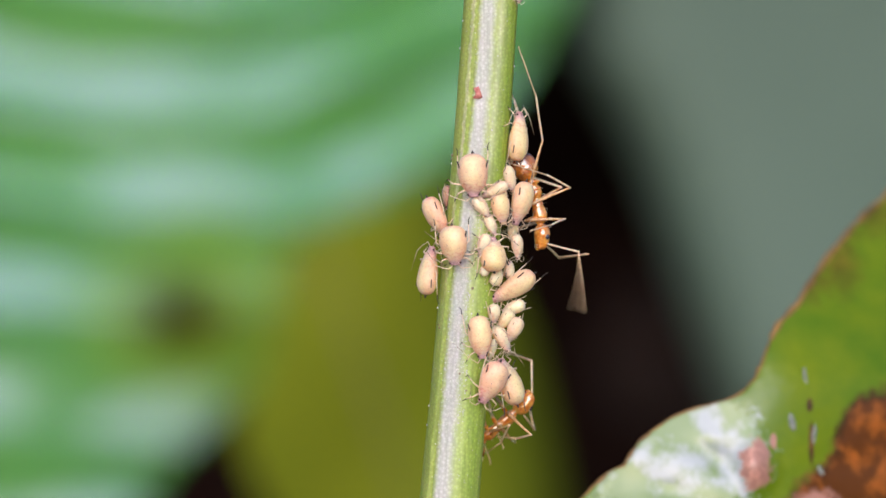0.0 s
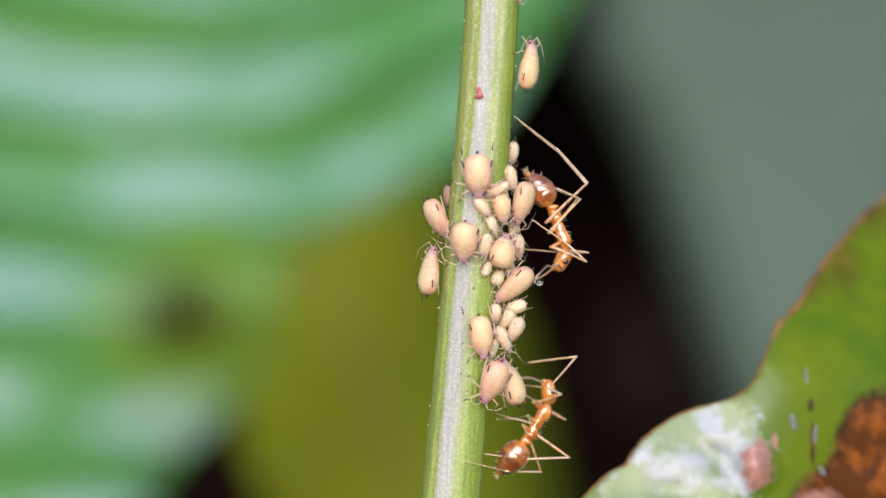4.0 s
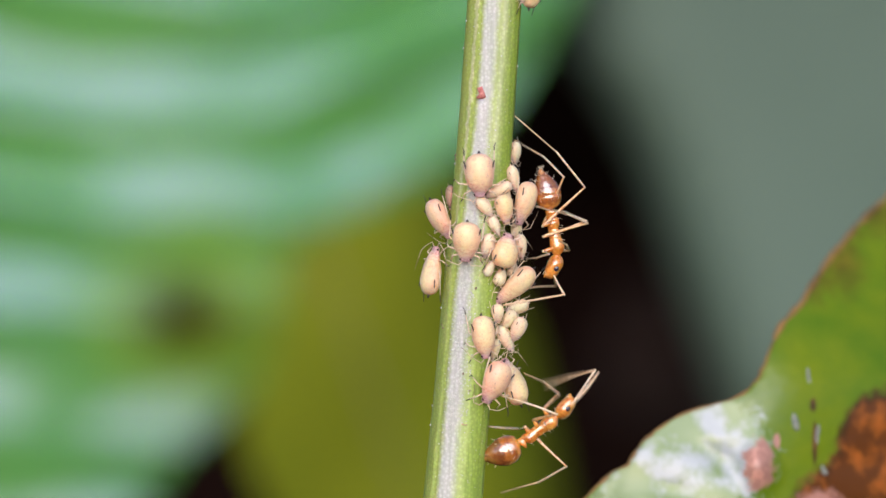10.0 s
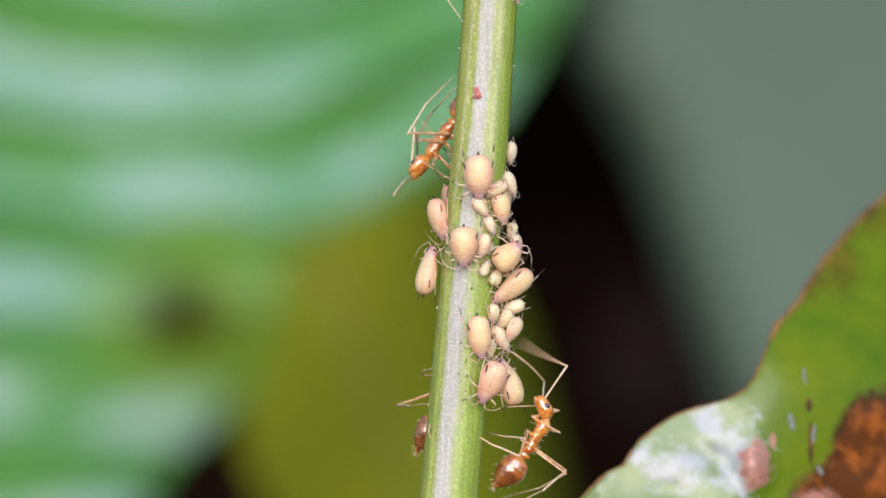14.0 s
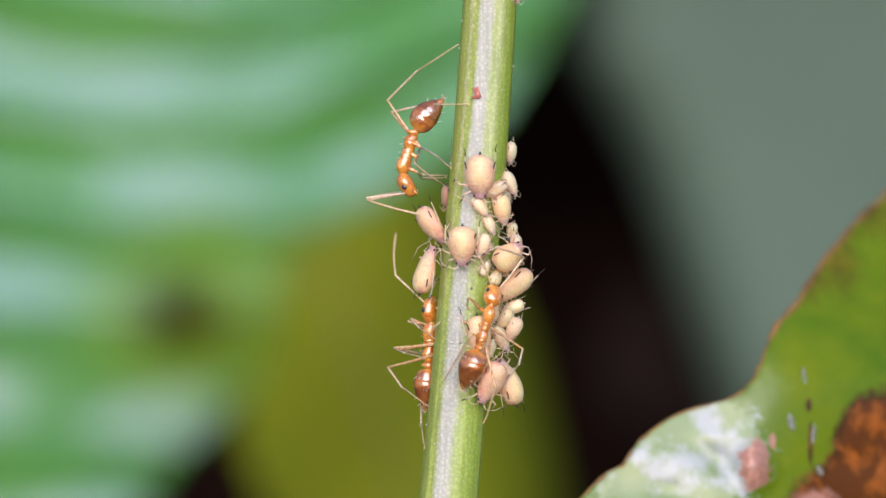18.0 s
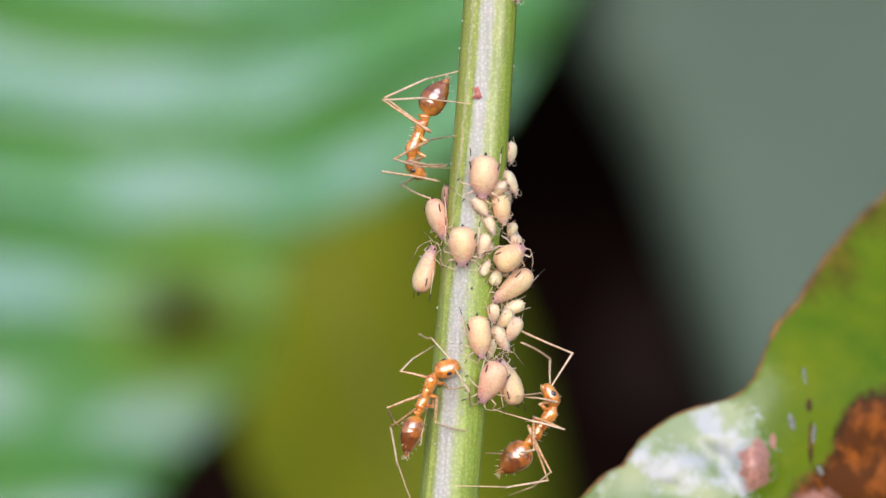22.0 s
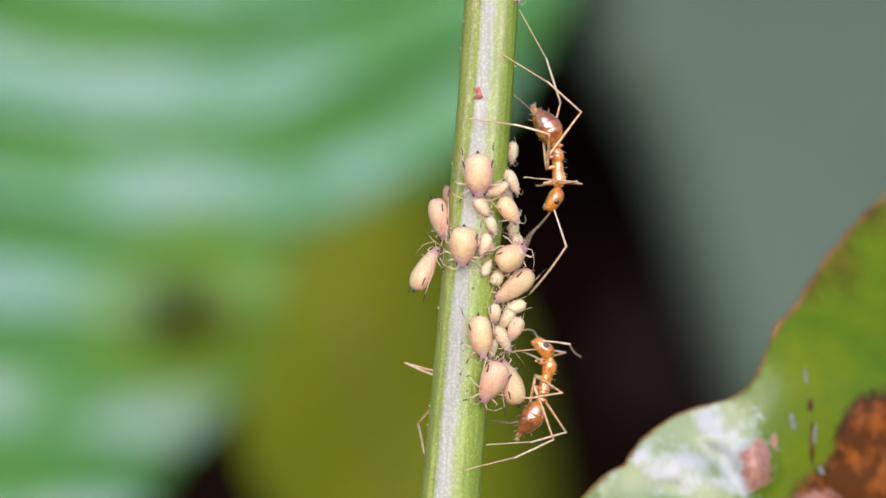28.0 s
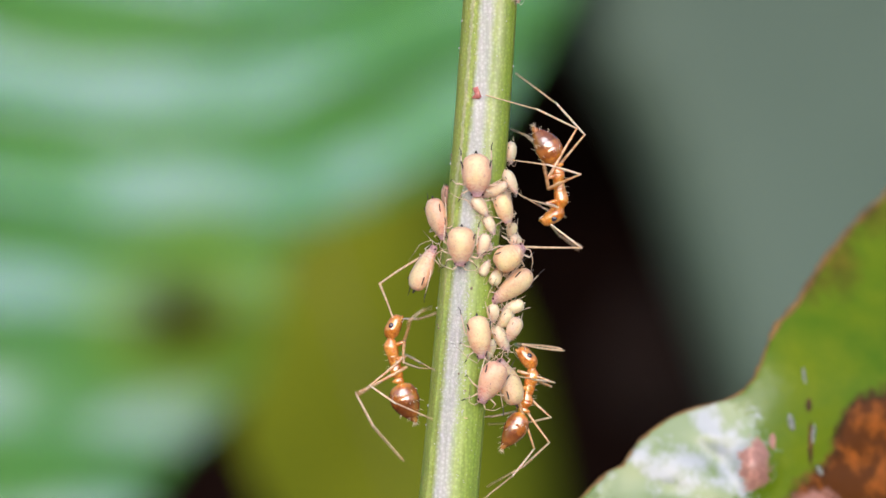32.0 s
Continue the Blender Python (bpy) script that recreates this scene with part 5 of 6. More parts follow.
    a.add(29.0, (935, 270), (978, 335), (993, 415), (972, 468), 0, R3=(1013, 250, 855, 170), L3=(985, 240, 910, 168), R2=(965, 288, 838, 212), L2=(1005, 330, 905, 298), R1=(1010, 420, 920, 422), L1=(1030, 412, 1000, 400), RA=(1008, 508, 938, 520), LA=(945, 450, 935, 440))
    a.add(30.0, (942, 318), (975, 385), (985, 467), (962, 520), 0, R3=(980, 300, 855, 168), L3=(1037, 328, 905, 245), R2=(1025, 412, 915, 350), L2=(1015, 365, 920, 312), R1=(1030, 445, 965, 438), L1=(1010, 480, 1000, 430), RA=(1030, 490, 950, 540), LA=(950, 505, 935, 500))
    a.add(30.5, (942, 320), (975, 387), (985, 467), (975, 520), 0, R3=(985, 300, 855, 168), L3=(1037, 328, 905, 245), R2=(1025, 412, 915, 350), L2=(1015, 365, 920, 312), R1=(1028, 445, 965, 438), RA=(1005, 520, 1030, 600), LA=(990, 525, 1020, 600))
    a.add(31.0, (938, 265), (985, 335), (995, 415), (948, 442), 0, R3=(1007, 265, 855, 168), L3=(1075, 340, 1020, 180), R2=(1028, 380, 912, 345), L2=(950, 305, 910, 300), R1=(1030, 415, 925, 400), RA=(1000, 500, 925, 465), LA=(940, 432, 930, 440))
    a.add(31.5, (940, 235), (985, 305), (992, 390), (955, 420), 0, R3=(1015, 240, 855, 170), L3=(1050, 230, 912, 125), R2=(1020, 330, 900, 300), R1=(1025, 390, 925, 360), RA=(1030, 430, 925, 440))
    a.add(32.0, (943, 213), (985, 285), (992, 372), (953, 405), 0, R3=(1023, 220, 855, 170), L3=(1050, 220, 912, 125), R2=(1025, 310, 895, 282), L2=(940, 235, 905, 225), R1=(1012, 382, 920, 345), L1=(1000, 370, 930, 350), RA=(1030, 440, 920, 437), LA=(990, 415, 1025, 440))
    for start, end, side, degrees in ((-0.1, 0.5, "R", 26), (1.8, 2.3, "R", 12), (1.85, 2.15, "L", 28), (5.7, 6.4, "R", 18), (5.7, 6.4, "L", 16), (22.7, 23.3, "L", 18), (22.7, 23.3, "R", 16), (24.8, 25.3, "L", 18), (27.8, 28.2, "L", 22), (30.9, 31.1, "L3", 14)):
        a.drum(start, end, side, degrees)
    a.key()

    b = Stances(ANT_B)
    b.add(0.0, (820, 815), (862, 775), (902, 740), (928, 712), 66, L1=(940, 770, 880, 778), L3=(925, 832, 862, 800), LA=(942, 640, 895, 628), RA=(948, 768, 930, 740))
    b.add(1.0, (840, 860), (868, 790), (918, 755), (952, 722), 55, L2=(948, 780, 862, 770), L3=(937, 845, 862, 795), L1=(905, 740, 915, 745), LA=(995, 665, 1040, 590), RA=(1005, 700, 1010, 720))
    b.add(2.0, (842, 895), (862, 828), (908, 796), (935, 752), 50, L2=(942, 820, 862, 812), L3=(915, 880, 858, 838), L1=(910, 785, 890, 790), LA=(980, 700, 900, 670), RA=(955, 790, 892, 715))
    b.add(3.0, (862, 880), (922, 820), (952, 778), (950, 730), 15, L1=(992, 762, 930, 735), L2=(930, 785, 855, 775), L3=(943, 852, 820, 802), R1=(930, 775, 860, 712), LA=(1008, 675, 905, 688), RA=(935, 725, 845, 712))
    b.add(5.5, (925, 765), (960, 695), (985, 625), (985, 575), 8, L1=(975, 600, 925, 590), L2=(1000, 670, 905, 650), L3=(965, 795, 815, 830), R1=(1015, 610, 990, 640), R3=(930, 790, 860, 800), LA=(1010, 585, 1000, 560), RA=(960, 575, 900, 590))
    b.add(6.0, (908, 757), (965, 685), (992, 612), (978, 565), 5, L1=(968, 600, 925, 580), L2=(1000, 660, 905, 635), L3=(968, 778, 805, 835), R1=(1017, 602, 985, 630), R2=(1018, 683, 975, 690), LA=(1005, 562, 1060, 520), RA=(1030, 490, 1000, 520))
    b.add(7.0, (922, 705), (955, 625), (975, 545), (968, 495), 0, L1=(950, 540, 925, 562), R1=(1010, 545, 985, 575), L2=(925, 645, 840, 652), R2=(1028, 633, 975, 655), L3=(935, 712, 870, 780), R3=(1000, 720, 868, 782), LA=(1010, 512, 1066, 520), RA=(1005, 500, 1060, 510))
    b.add(8.0, (922, 708), (955, 628), (978, 550), (988, 498), 0, L1=(950, 535, 870, 565), R1=(1010, 548, 985, 568), L2=(940, 590, 850, 595), R2=(1030, 645, 985, 655), L3=(930, 705, 818, 745), R3=(998, 725, 868, 782), LA=(1005, 505, 1048, 585), RA=(1003, 500, 1055, 428))
    b.add(9.0, (922, 706), (960, 625), (980, 548), (990, 498), 0, L1=(950, 535, 870, 565), R1=(1010, 548, 985, 568), L2=(940, 590, 850, 595), R2=(1030, 645, 985, 655), L3=(930, 705, 818, 745), R3=(1000, 728, 868, 782), LA=(1008, 505, 1035, 597), RA=(1003, 503, 1030, 590))
    b.add(9.5, (905, 750), (940, 685), (968, 610), (980, 560), 0, L1=(960, 600, 900, 600), L3=(940, 770, 860, 770), R3=(1000, 760, 880, 790), LA=(1020, 540, 1045, 470), RA=(1030, 590, 1055, 605))
    b.add(10.0, (850, 815), (930, 778), (975, 742), (1003, 712), -10, L1=(990, 697, 925, 658), L2=(985, 735, 855, 690), R2=(1005, 770, 960, 745), L3=(935, 760, 815, 748), R3=(990, 842, 885, 880), R1=(1000, 740, 980, 720), LA=(1052, 655, 955, 670), RA=(1056, 662, 1005, 715))
    b.add(10.2, (855, 810), (925, 820), (985, 830), (1025, 825), -12, L3=(930, 770, 818, 748), R3=(985, 845, 850, 850))
    b.add(10.35, (865, 800), (920, 835), (965, 880), (990, 915), -10, L3=(950, 775, 818, 746), R3=(992, 842, 830, 840))
    b.add(10.5, (880, 795), (920, 845), (940, 910), (950, 960), -5, L3=(965, 770, 818, 745), R3=(995, 838, 820, 828), R2=(990, 900, 880, 900))
    b.add(11.0, (892, 798), (915, 870), (922, 945), (925, 995), 0, L3=(968, 775, 818, 745), R3=(997, 838, 820, 828), L2=(890, 820, 862, 815), R2=(990, 900, 880, 910))
    b.add(12.0, (888, 812), (925, 885), (928, 955), (930, 1000), 0, L3=(940, 800, 905, 788), R3=(988, 848, 835, 832), R2=(990, 920, 880, 920))
    b.add(13.0, (876, 795), (913, 873), (925, 945), (928, 995), 0, L3=(960, 838, 862, 835), R3=(995, 828, 835, 832), R2=(970, 850, 880, 920))
    b.add(13.15, (862, 830), (915, 880), (975, 905), (1010, 900), -5, R3=(985, 850, 840, 850))
    b.add(13.3, (865, 860), (920, 840), (970, 800), (990, 762), 0, L3=(990, 870, 900, 880))
    b.add(13.5, (872, 872), (922, 812), (958, 758), (945, 712), 5, L1=(987, 757, 955, 762), L2=(935, 758, 855, 750), R2=(978, 812, 900, 800), L3=(993, 870, 930, 890), LA=(982, 650, 905, 615), RA=(985, 650, 980, 720))
    b.add(14.0, (880, 860), (928, 805), (965, 745), (945, 693), 5, L1=(995, 752, 900, 720), L2=(925, 800, 812, 752), R1=(990, 765, 940, 750), R2=(930, 770, 860, 768), L3=(995, 865, 900, 890), LA=(1010, 638, 925, 588), RA=(965, 680, 905, 622))
    b.add(14.5, (888, 848), (926, 792), (928, 728), (915, 680), -25, L2=(900, 790, 812, 752), R1=(970, 715, 945, 742), L1=(880, 735, 835, 732), R2=(995, 750, 940, 760), L3=(900, 830, 855, 815), R3=(973, 858, 900, 890), LA=(905, 660, 1000, 668), RA=(920, 668, 1000, 680))
    b.add(15.5, (852, 800), (878, 735), (888, 670), (888, 625), -55)
    b.add(16.5, (817, 753), (832, 682), (852, 612), (868, 568), -75, L2=(770, 690, 758, 760), L1=(818, 640, 812, 580), R3=(868, 757, 840, 790), R2=(882, 670, 852, 702), L3=(775, 735, 755, 840), R1=(900, 640, 880, 610), RA=(945, 630, 900, 600), LA=(835, 530, 828, 500))
    b.add(17.0, (812, 724), (847, 648), (872, 588), (892, 548), -80, L3=(790, 690, 768, 735), R3=(872, 740, 845, 795), L1=(828, 638, 800, 600), R2=(900, 660, 860, 690), R1=(932, 605, 890, 620), L2=(795, 680, 768, 700), RA=(905, 490, 940, 450), LA=(935, 575, 960, 597))
    b.add(18.0, (820, 687), (847, 612), (866, 545), (872, 508), -80, L2=(765, 573, 762, 590), L1=(822, 525, 838, 560), R3=(866, 705, 838, 785), R2=(925, 630, 895, 668), L3=(800, 645, 778, 685), R1=(885, 560, 880, 530), RA=(930, 450, 880, 440), LA=(850, 460, 840, 430))
    b.add(19.0, (838, 660), (872, 582), (892, 518), (905, 485), -80, L2=(783, 567, 782, 600), R1=(937, 535, 900, 552), R2=(938, 625, 898, 660), L3=(800, 660, 775, 735), R3=(880, 685, 842, 792), L1=(860, 505, 850, 540), RA=(940, 460, 985, 497), LA=(905, 400, 900, 380))
    b.add(20.0, (865, 700), (918, 640), (962, 597), (990, 562), -92, L1=(935, 553, 920, 590), L2=(865, 592, 780, 605), R2=(985, 685, 935, 675), L3=(830, 680, 770, 745), R3=(930, 742, 845, 778), R1=(990, 608, 940, 625), LA=(1005, 500, 950, 485), RA=(1000, 540, 1005, 500))
    b.add(21.0, (873, 770), (938, 715), (984, 655), (987, 605), -30, L1=(950, 680, 962, 622), L2=(925, 697, 750, 685), R1=(1010, 677, 960, 700), R2=(1015, 732, 950, 712), L3=(875, 725, 758, 738), R3=(974, 795, 845, 788), LA=(970, 570, 870, 540), RA=(1020, 650, 905, 618))
    b.add(21.5, (880, 805), (940, 745), (978, 690), (972, 645), 0, L1=(995, 695, 930, 668), L2=(975, 735, 810, 705), L3=(972, 830, 825, 820), LA=(1010, 600, 900, 560))
    b.add(22.0, (883, 842), (940, 780), (976, 725), (958, 680), 0, L1=(998, 715, 915, 700), L2=(996, 757, 868, 723), R2=(935, 800, 858, 805), L3=(970, 858, 805, 855), R3=(955, 875, 900, 885), LA=(1015, 622, 915, 583), RA=(975, 640, 920, 605))
    b.add(23.0, (902, 862), (955, 792), (993, 733), (985, 686), 0, L1=(1008, 735, 920, 705), L2=(950, 792, 838, 762), R2=(925, 810, 858, 802), L3=(972, 872, 805, 855), R1=(1000, 740, 930, 710), LA=(998, 637, 918, 560), RA=(965, 665, 900, 625))
    b.add(23.5, (888, 905), (942, 855), (985, 805), (1010, 770), 0, L3=(955, 910, 820, 870), LA=(1040, 740, 1010, 700))
    b.add(23.7, (865, 890), (920, 920), (960, 930), (990, 950), 0)
    b.add(24.0, (845, 865), (878, 925), (900, 985), (905, 1030), 30, R3=(958, 855, 830, 855), L3=(900, 835, 830, 858))
    b.add(25.0, (845, 845), (850, 915), (848, 990), (845, 1035), 72, R3=(905, 797, 850, 790), R2=(905, 857, 850, 812))
    b.add(25.5, (845, 860), (848, 925), (845, 1000), (840, 1045), 72, R3=(895, 862, 850, 800), R2=(890, 860, 850, 850))
    b.add(26.0, (845, 950), (835, 885), (820, 830), (810, 790), 90, RA=(800, 750, 810, 700), LA=(820, 750, 830, 700), R1=(790, 830, 810, 800), R2=(775, 880, 800, 900), R3=(790, 950, 800, 1000), L1=(845, 830, 830, 800), L2=(860, 880, 840, 900), L3=(860, 950, 840, 1000))
    b.add(27.5, (800, 770), (785, 692), (770, 615), (757, 570), 62, RA=(745, 538, 765, 518), LA=(780, 540, 800, 510), R1=(735, 610, 765, 650), R2=(700, 670, 800, 690), R3=(752, 765, 775, 850), L1=(830, 600, 815, 645), L2=(845, 660, 820, 730), L3=(840, 770, 800, 850))
    b.add(28.0, (808, 785), (805, 705), (795, 630), (788, 585), 72, R2=(713, 645, 840, 690), R3=(752, 775, 775, 850), L1=(830, 600, 815, 645), L2=(845, 660, 820, 730), L3=(840, 770, 800, 850), R1=(775, 600, 800, 640), LA=(810, 540, 820, 520), RA=(790, 540, 800, 520))
    b.add(29.0, (810, 780), (807, 700), (797, 625), (790, 580), 72, R2=(718, 638, 840, 700), R3=(775, 765, 790, 850), L1=(830, 600, 815, 645), L2=(845, 660, 820, 730), L3=(840, 770, 800, 850), R1=(775, 600, 800, 640), LA=(810, 540, 820, 520), RA=(790, 540, 800, 520))
    b.add(31.0, (812, 780), (807, 700), (797, 625), (790, 580), 72, R2=(722, 636, 840, 700), R3=(778, 765, 790, 850), L1=(830, 600, 815, 645), L2=(845, 660, 820, 730), L3=(840, 770, 800, 850), R1=(775, 600, 800, 640), LA=(810, 540, 820, 520), RA=(790, 540, 800, 520))
    b.add(31.5, (745, 742), (732, 690), (725, 612), (717, 572), 10, R1=(690, 620, 760, 610), R2=(670, 665, 760, 670), R3=(690, 745, 755, 790), RA=(730, 520, 735, 480))
    b.add(32.0, (730, 742), (705, 672), (693, 605), (708, 562), -5, R1=(715, 640, 772, 655), R2=(650, 690, 768, 740), R3=(620, 705, 718, 812), L1=(730, 560, 765, 545), L2=(740, 640, 770, 655), RA=(675, 508, 755, 450), LA=(742, 566, 800, 540))
    for start, end, side, degrees in ((0.8, 1.2, "L", 12), (5.7, 6.4, "L", 28), (9.7, 10.15, "L", 16), (13.8, 14.2, "L", 18), (19.8, 20.3, "L", 20), (22.8, 23.3, "R", 14)):
        b.drum(start, end, side, degrees)
    b.key()

    c = Stances(ANT_C)
    c.add(0.0, (790, 1550), (790, 1470), (795, 1395), (800, 1350), 66)
    c.add(12.9, (780, 1450), (780, 1370), (785, 1300), (790, 1255), 70)
    c.add(13.5, (742, 787), (764, 735), (778, 665), (785, 620), 66, R2=(678, 730, 762, 717), R1=(735, 668, 765, 652), L1=(830, 640, 815, 690), L2=(840, 700, 820, 770), L3=(835, 800, 800, 860), R3=(765, 790, 790, 880), RA=(800, 560, 820, 500), LA=(800, 560, 820, 500))
    c.add(14.0, (743, 782), (768, 730), (780, 665), (786, 620), 66, R2=(680, 731, 762, 712), R1=(735, 660, 765, 652), L1=(830, 640, 815, 690), L2=(840, 700, 820, 770), L3=(835, 800, 800, 860), R3=(765, 790, 790, 880), RA=(800, 560, 820, 500), LA=(800, 560, 820, 500))
    c.add(14.5, (758, 755), (785, 695), (795, 625), (800, 580), 70, R2=(696, 722, 765, 695), R1=(733, 645, 765, 655), L1=(830, 640, 815, 690), L2=(840, 700, 820, 770), L3=(835, 800, 800, 860), R3=(765, 790, 790, 880), RA=(805, 520, 820, 460), LA=(810, 520, 825, 460))
    c.add(16.5, (745, 742), (758, 668), (775, 600), (785, 555), 55, R3=(662, 697, 762, 710), R2=(693, 625, 765, 650), L3=(733, 770, 745, 830), R1=(742, 600, 770, 625), RA=(715, 555, 772, 558))
    c.add(17.0, (742, 744), (758, 668), (766, 602), (768, 560), 45, R3=(662, 707, 770, 714), R2=(687, 632, 760, 650), L3=(735, 755, 747, 822), R1=(735, 602, 770, 600), RA=(703, 553, 770, 565))
    c.add(18.0, (748, 716), (757, 645), (763, 578), (760, 530), 22, R3=(670, 695, 757, 715), R2=(680, 623, 755, 632), L3=(745, 740, 752, 792), R1=(727, 565, 772, 600), RA=(697, 485, 700, 410), LA=(770, 500, 785, 480))
    c.add(19.0, (726, 702), (712, 622), (695, 548), (700, 503), -5, R3=(625, 667, 763, 716), L3=(695, 700, 755, 777), R2=(663, 612, 790, 626), R1=(663, 570, 725, 585), L2=(740, 645, 768, 662), L1=(725, 560, 728, 590), RA=(684, 435, 752, 442), LA=(738, 525, 782, 516))
    c.add(20.0, (730, 655), (703, 582), (690, 503), (702, 456), -5, R3=(643, 650, 777, 752), L3=(665, 650, 772, 726), R2=(663, 600, 792, 622), R1=(660, 525, 722, 545), L2=(712, 555, 775, 575), L1=(720, 490, 780, 510), RA=(630, 445, 672, 370), LA=(740, 480, 780, 440))
    c.add(20.5, (725, 690), (708, 625), (702, 555), (715, 510), -10, R3=(650, 690, 775, 752), L3=(660, 690, 772, 728), R2=(665, 640, 780, 650))
    c.add(21.0, (735, 737), (738, 668), (750, 608), (795, 588), -30, L1=(697, 595, 775, 565), L2=(650, 697, 760, 735), L3=(666, 715, 758, 850), R1=(720, 600, 790, 632), R2=(760, 682, 870, 693), R3=(740, 730, 770, 735), LA=(722, 518, 800, 555), RA=(728, 522, 770, 560))
    c.add(22.0, (722, 788), (742, 725), (768, 668), (815, 648), -65, L1=(697, 648, 770, 612), L2=(647, 750, 720, 770), L3=(695, 780, 728, 880), R2=(785, 755, 850, 765), R1=(800, 685, 835, 680), R3=(720, 780, 745, 782), LA=(765, 600, 745, 590), RA=(830, 690, 835, 720))
    c.add(23.0, (738, 808), (782, 740), (820, 690), (855, 660), -78, L1=(722, 680, 770, 715), L2=(685, 780, 735, 828), L3=(742, 800, 745, 875), R2=(842, 773, 835, 765), R1=(848, 722, 845, 705), R3=(790, 800, 800, 830), LA=(790, 660, 785, 640), RA=(870, 640, 890, 620))
    c.add(24.0, (752, 798), (790, 722), (822, 662), (847, 620), -78, L1=(722, 665, 775, 700), L2=(702, 780, 720, 832), R2=(855, 755, 850, 795), L3=(765, 800, 775, 850), R1=(850, 690, 845, 650), LA=(830, 540, 862, 500), RA=(930, 620, 965, 560))
    c.add(24.5, (775, 760), (815, 695), (850, 638), (875, 600), -80)
    c.add(25.0, (790, 742), (840, 672), (880, 617), (905, 582), -80, L2=(745, 720, 748, 742), L1=(815, 640, 780, 612), R3=(888, 732, 858, 768), R2=(917, 640, 888, 652), L3=(760, 715, 755, 745), R1=(905, 610, 900, 630), RA=(905, 610, 940, 635), LA=(895, 530, 890, 515))
    c.add(25.5, (797, 738), (865, 672), (912, 635), (940, 602), -68, L2=(762, 718, 755, 745), L1=(828, 608, 778, 612), L3=(862, 780, 845, 820), R3=(908, 745, 868, 757), R1=(967, 685, 920, 645), R2=(930, 660, 890, 665), LA=(952, 528, 925, 553), RA=(955, 650, 960, 690))
    c.add(26.5, (870, 765), (920, 700), (955, 645), (955, 600), -30)
    c.add(27.5, (918, 788), (957, 715), (978, 642), (948, 605), 0, L1=(995, 638, 905, 622), L2=(997, 697, 872, 705), L3=(985, 788, 823, 830), R1=(960, 640, 920, 622), R2=(925, 743, 862, 748), R3=(1005, 793, 858, 783), LA=(1022, 563, 928, 540), RA=(945, 590, 920, 560))
    c.add(28.0, (916, 782), (957, 712), (973, 633), (945, 598), 0, L1=(1002, 635, 905, 622), L2=(993, 693, 872, 705), L3=(980, 780, 820, 828), R1=(960, 640, 920, 622), R2=(925, 740, 862, 748), R3=(1007, 785, 858, 783), LA=(1005, 608, 1027, 630), RA=(948, 590, 922, 585))
    c.add(29.0, (920, 742), (952, 665), (968, 588), (943, 545), 0, L1=(1005, 607, 910, 615), L2=(990, 630, 895, 632), L3=(974, 745, 823, 828), R3=(957, 765, 853, 872), R2=(915, 728, 862, 742), R1=(950, 570, 920, 565), LA=(990, 582, 935, 522), RA=(990, 500, 1010, 480))
    c.add(30.0, (913, 740), (954, 662), (970, 590), (955, 545), 0, L1=(1006, 615, 910, 612), L2=(1005, 625, 900, 632), L3=(973, 740, 823, 828), R3=(962, 765, 853, 872), R2=(912, 728, 862, 742), R1=(960, 575, 925, 565), LA=(1030, 570, 985, 545), RA=(1010, 520, 960, 545))
    c.add(30.5, (913, 742), (952, 664), (968, 592), (965, 545), 0, L1=(1006, 617, 910, 612), L2=(1000, 640, 880, 640), L3=(970, 745, 823, 830), R3=(965, 770, 853, 872), LA=(1010, 560, 1035, 600))
    c.add(31.0, (888, 802), (930, 725), (950, 645), (925, 608), 0, L1=(982, 680, 925, 650), L2=(925, 720, 820, 738), R2=(982, 745, 868, 755), L3=(945, 795, 850, 870), R3=(987, 805, 855, 868), R1=(970, 668, 920, 640), LA=(960, 620, 1013, 653), RA=(920, 620, 900, 615))
    c.add(32.0, (888, 805), (926, 732), (942, 650), (918, 612), 0, L1=(987, 680, 900, 660), L2=(920, 722, 820, 738), R2=(977, 745, 862, 755), L3=(932, 820, 850, 880), R3=(982, 815, 860, 870), R1=(975, 685, 930, 670), LA=(925, 610, 1006, 622), RA=(915, 612, 1000, 618))
    c.drum(23.7, 24.2, "R", 18)
    c.key()

    e = Stances(ANT_D)
    e.add(0.0, (770, -420), (780, -500), (790, -580), (795, -630), 40)
    e.add(12.9, (770, -420), (780, -500), (790, -580), (795, -630), 40)
    e.add(13.4, (775, -60), (770, -140), (775, -215), (785, -265), 10, R3=(738, -60, 826, 38), L3=(720, -80, 815, -20))
    e.add(14.0, (770, -80), (768, -160), (775, -235), (785, -285), 10, R3=(735, -50, 815, 40), L3=(715, -90, 810, -20))
    e.add(14.8, (770, -420), (780, -500), (790, -580), (795, -630), 40)
    e.add(26.5, (770, -420), (780, -500), (790, -580), (795, -630), 40)
    e.add(27.4, (765, -70), (762, -150), (768, -225), (778, -275), 10, R3=(728, -70, 818, 72), L3=(715, -90, 810, -20))
    e.add(28.0, (770, -90), (768, -170), (775, -245), (785, -295), 10, R3=(740, -80, 812, -4), L3=(715, -110, 810, -40))
    e.add(28.5, (765, -85), (762, -165), (768, -240), (778, -290), 10, R3=(725, -12, 815, 10), L3=(730, -20, 800, 0))
    e.add(29.2, (765, -88), (762, -168), (768, -243), (778, -293), 10, R3=(740, 2, 815, -2), L3=(735, -30, 800, -10))
    e.add(30.0, (770, -420), (780, -500), (790, -580), (795, -630), 40)
    e.add(32.0, (770, -420), (780, -500), (790, -580), (795, -630), 40)
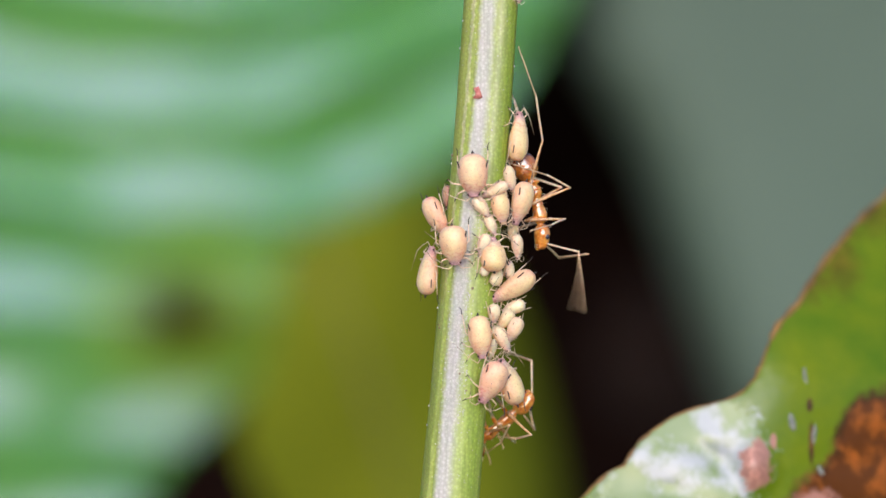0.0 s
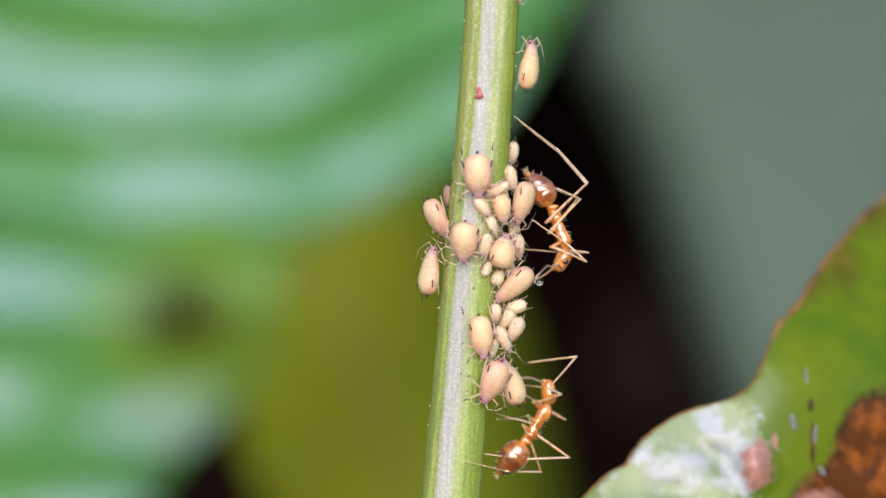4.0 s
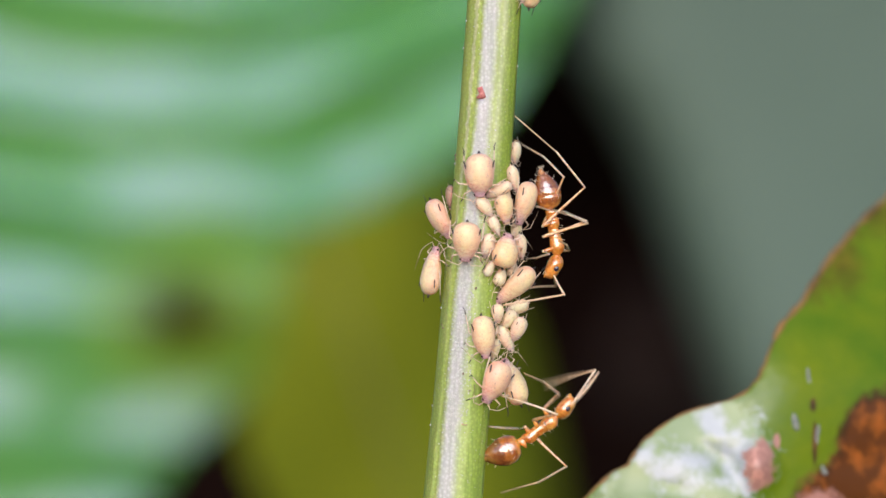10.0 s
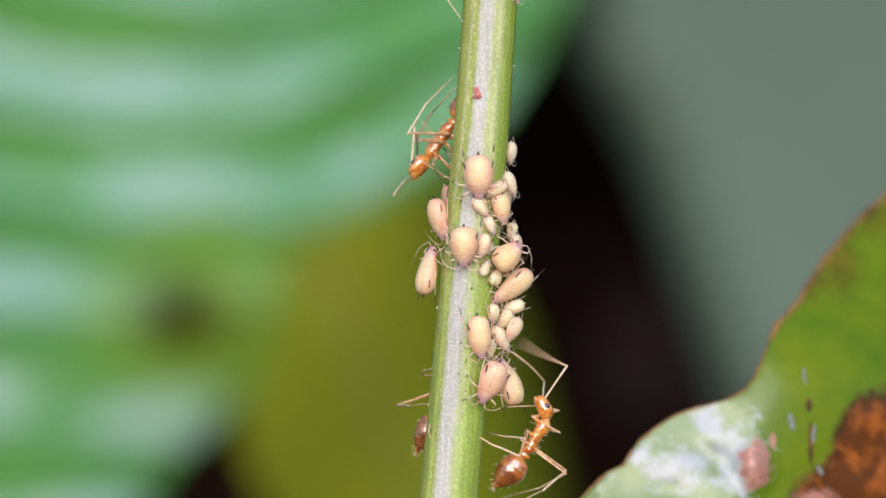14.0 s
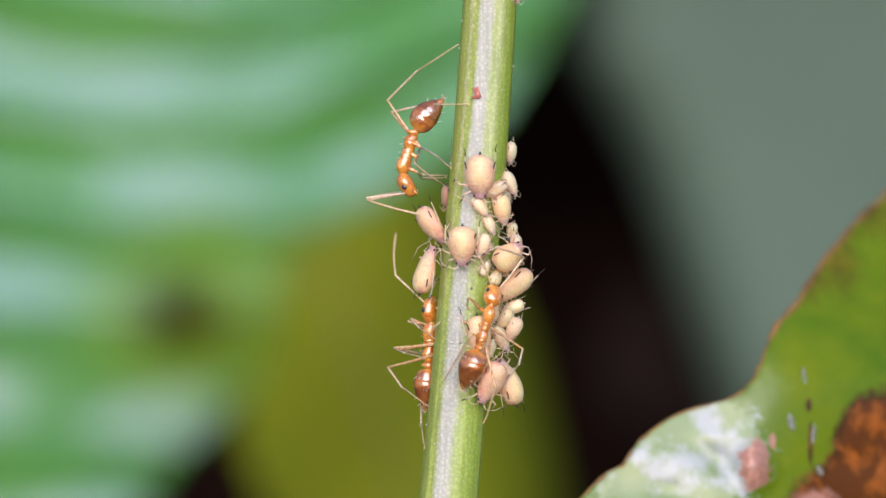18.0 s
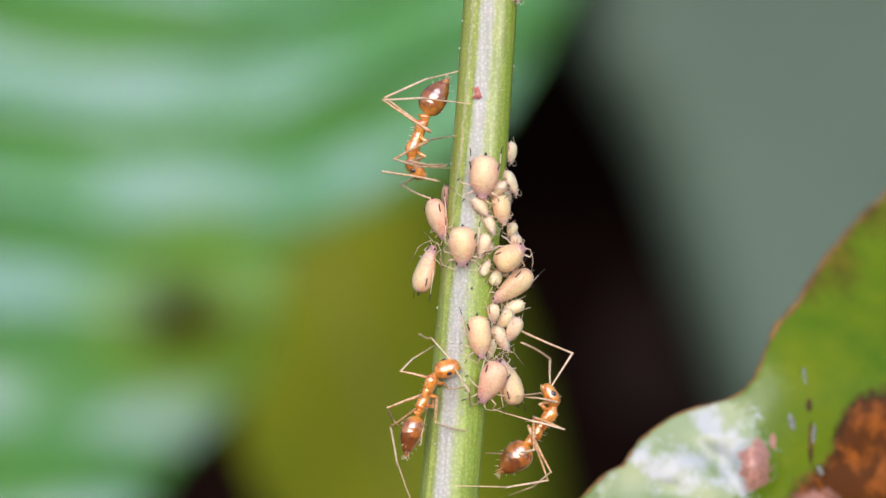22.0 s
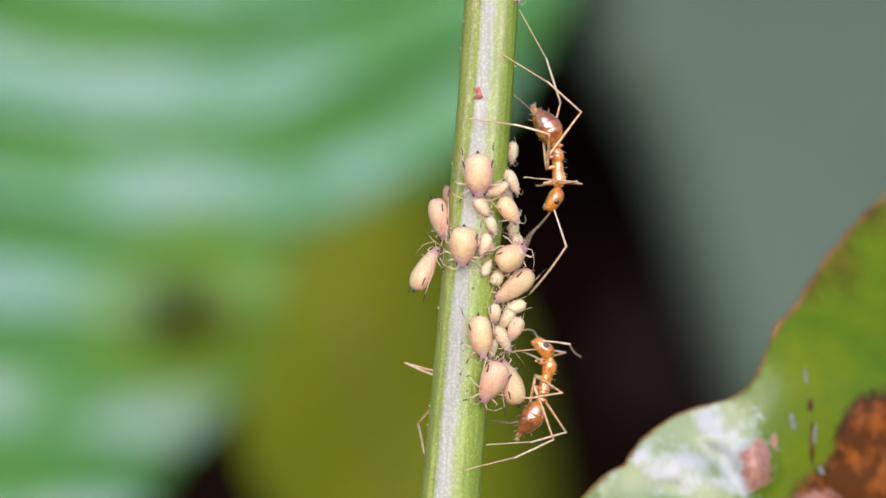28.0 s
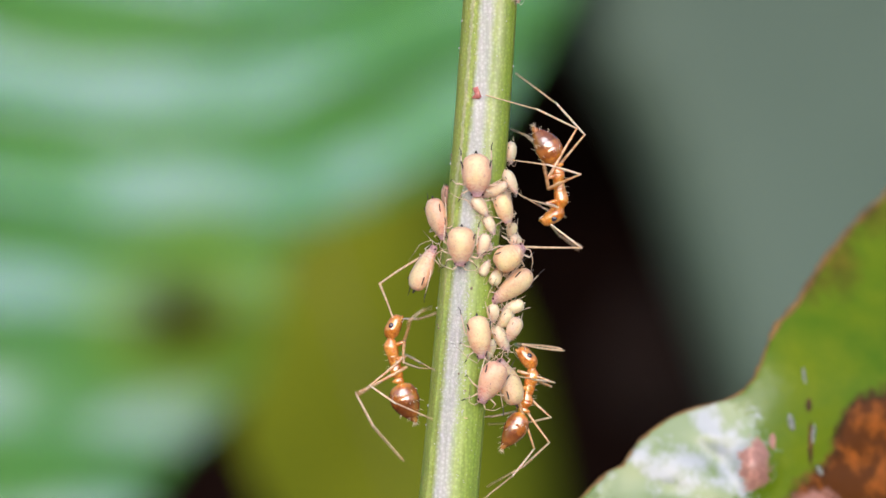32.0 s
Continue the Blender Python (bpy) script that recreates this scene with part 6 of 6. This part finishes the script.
    e.key()

    walk(DROP, [(t, Matrix.Translation(at(x - drift(t), y, d))) for t, x, y, d in (
        (0.0, 905, 505, -20), (2.6, 912, 505, -20), (3.0, 953, 501, -30), (3.5, 953, 500, -30), (5.5, 956, 494, -26), (6.0, 957, 492, -26), (7.0, 954, 490, -26), (7.4, 915, 505, -20),
        (28.4, 905, 510, -20), (29.0, 933, 526, -30), (29.6, 905, 510, -20), (32.0, 905, 510, -20))])

    def shift(key, rows):
        """Moves an aphid: rows of time, squares right, squares down, degrees of turn as seen from the camera."""
        ob = HERD[key]
        base = ob.matrix_world.copy()
        here = base.translation.copy()
        out = []
        for t, dx, dy, turn, *deep in rows:
            m = Matrix.Rotation(radians(turn), 4, "Y")
            q = Matrix.Translation(here + Vector((dx * U, (deep[0] if deep else 0) * U, -dy * U))) @ m @ Matrix.Translation(-here) @ base
            out.append((t, q))
        walk(ob, out)

    shift("climber", [(0.0, 0, 0, 0), (1.0, 8, -18, -4), (2.0, 12, -50, -3), (3.0, 15, -92, 0), (3.5, 17, -105, 2), (5.5, 17, -195, 8), (6.0, 17, -200, 6), (7.0, 18, -214, 4),
                      (8.0, 18, -226, 4), (9.0, 19, -250, 6), (10.0, 20, -270, 6), (12.0, 20, -330, 4), (32.0, 20, -700, 4)])
    shift("channel_top", [(0.0, -5, 0, 0), (1.5, -5, 0, 0), (2.2, 1, 2, 0), (3.5, 1, 0, 0), (13.0, 0, 0, 0), (13.5, 5, 2, 0), (16.5, 8, 2, 2), (19.0, 10, 2, 2), (22.0, 15, 3, 6), (23.2, 13, 3, 6), (23.7, 7, 1, 0),
                          (25.0, 5, 0, 0), (28.0, 3, 0, 0), (32.0, 3, 0, 0)])
    shift("channel_low", [(0.0, -16, 6, -8), (3.0, -14, 4, -6), (3.6, 0, 0, 0), (13.0, 0, 0, 0), (13.5, 3, 8, -3), (19.0, 0, 7, -2), (23.0, 0, 8, -2), (24.0, -2, 7, -4), (28.0, -1, 8, 0), (32.0, -2, 8, 0)])
    shift("big_right", [(0.0, 0, 0, 0), (13.0, 0, 0, 0), (13.2, 5, 4, 4, 70), (13.5, -40, 10, 10, 130), (32.0, -40, 10, 10, 130)])
    shift("mid_yellow", [(0.0, 0, 0, 0), (13.0, 0, 0, 0), (13.4, 2, 0, 0), (19.0, 4, 2, 0), (24.0, 2, 2, -4), (25.2, 12, 6, -22), (28.0, 14, 4, -26), (30.0, 9, 2, -12), (32.0, 8, 2, -8)])
    shift("rim_second", [(0.0, 0, 0, 0), (13.0, 0, 0, 0), (13.4, 2, 10, -6), (28.0, 3, 6, -14), (32.0, 3, 6, -14)])
    shift("yellow_big", [(0.0, -16, 6, -15), (2.0, -14, 5, -10), (3.0, -2, 2, 0), (6.0, 0, 0, 0), (13.0, 0, 0, 0), (13.5, 12, 8, 35), (19.0, 14, 9, 40), (23.0, 16, 10, 45), (32.0, 16, 10, 45)])
    shift("edge_high", [(0.0, 0, -4, 0), (6.0, 0, 0, 0), (13.0, 0, 0, 0), (13.5, 6, 0, 14), (16.5, 0, 8, 0), (19.0, -8, 12, -10), (20.2, 3, 6, 8), (23.0, 4, 0, 10), (24.0, 2, 0, 8), (25.0, 4, 0, 14), (28.0, 5, 0, 14), (32.0, 4, 0, 12)])
    shift("edge_low", [(0.0, 0, 0, -3), (13.0, 0, 0, 0), (19.0, -3, -2, 6), (23.0, -4, -3, 8), (24.0, -6, -3, 16), (28.0, -6, -4, 18), (32.0, -6, -5, 14)])
    shift("slanting", [(0.0, 3, 2, 10), (6.0, 0, 0, 0), (13.0, 0, 0, 0), (14.0, 2, 2, 4), (32.0, 2, 2, 4)])


motions()
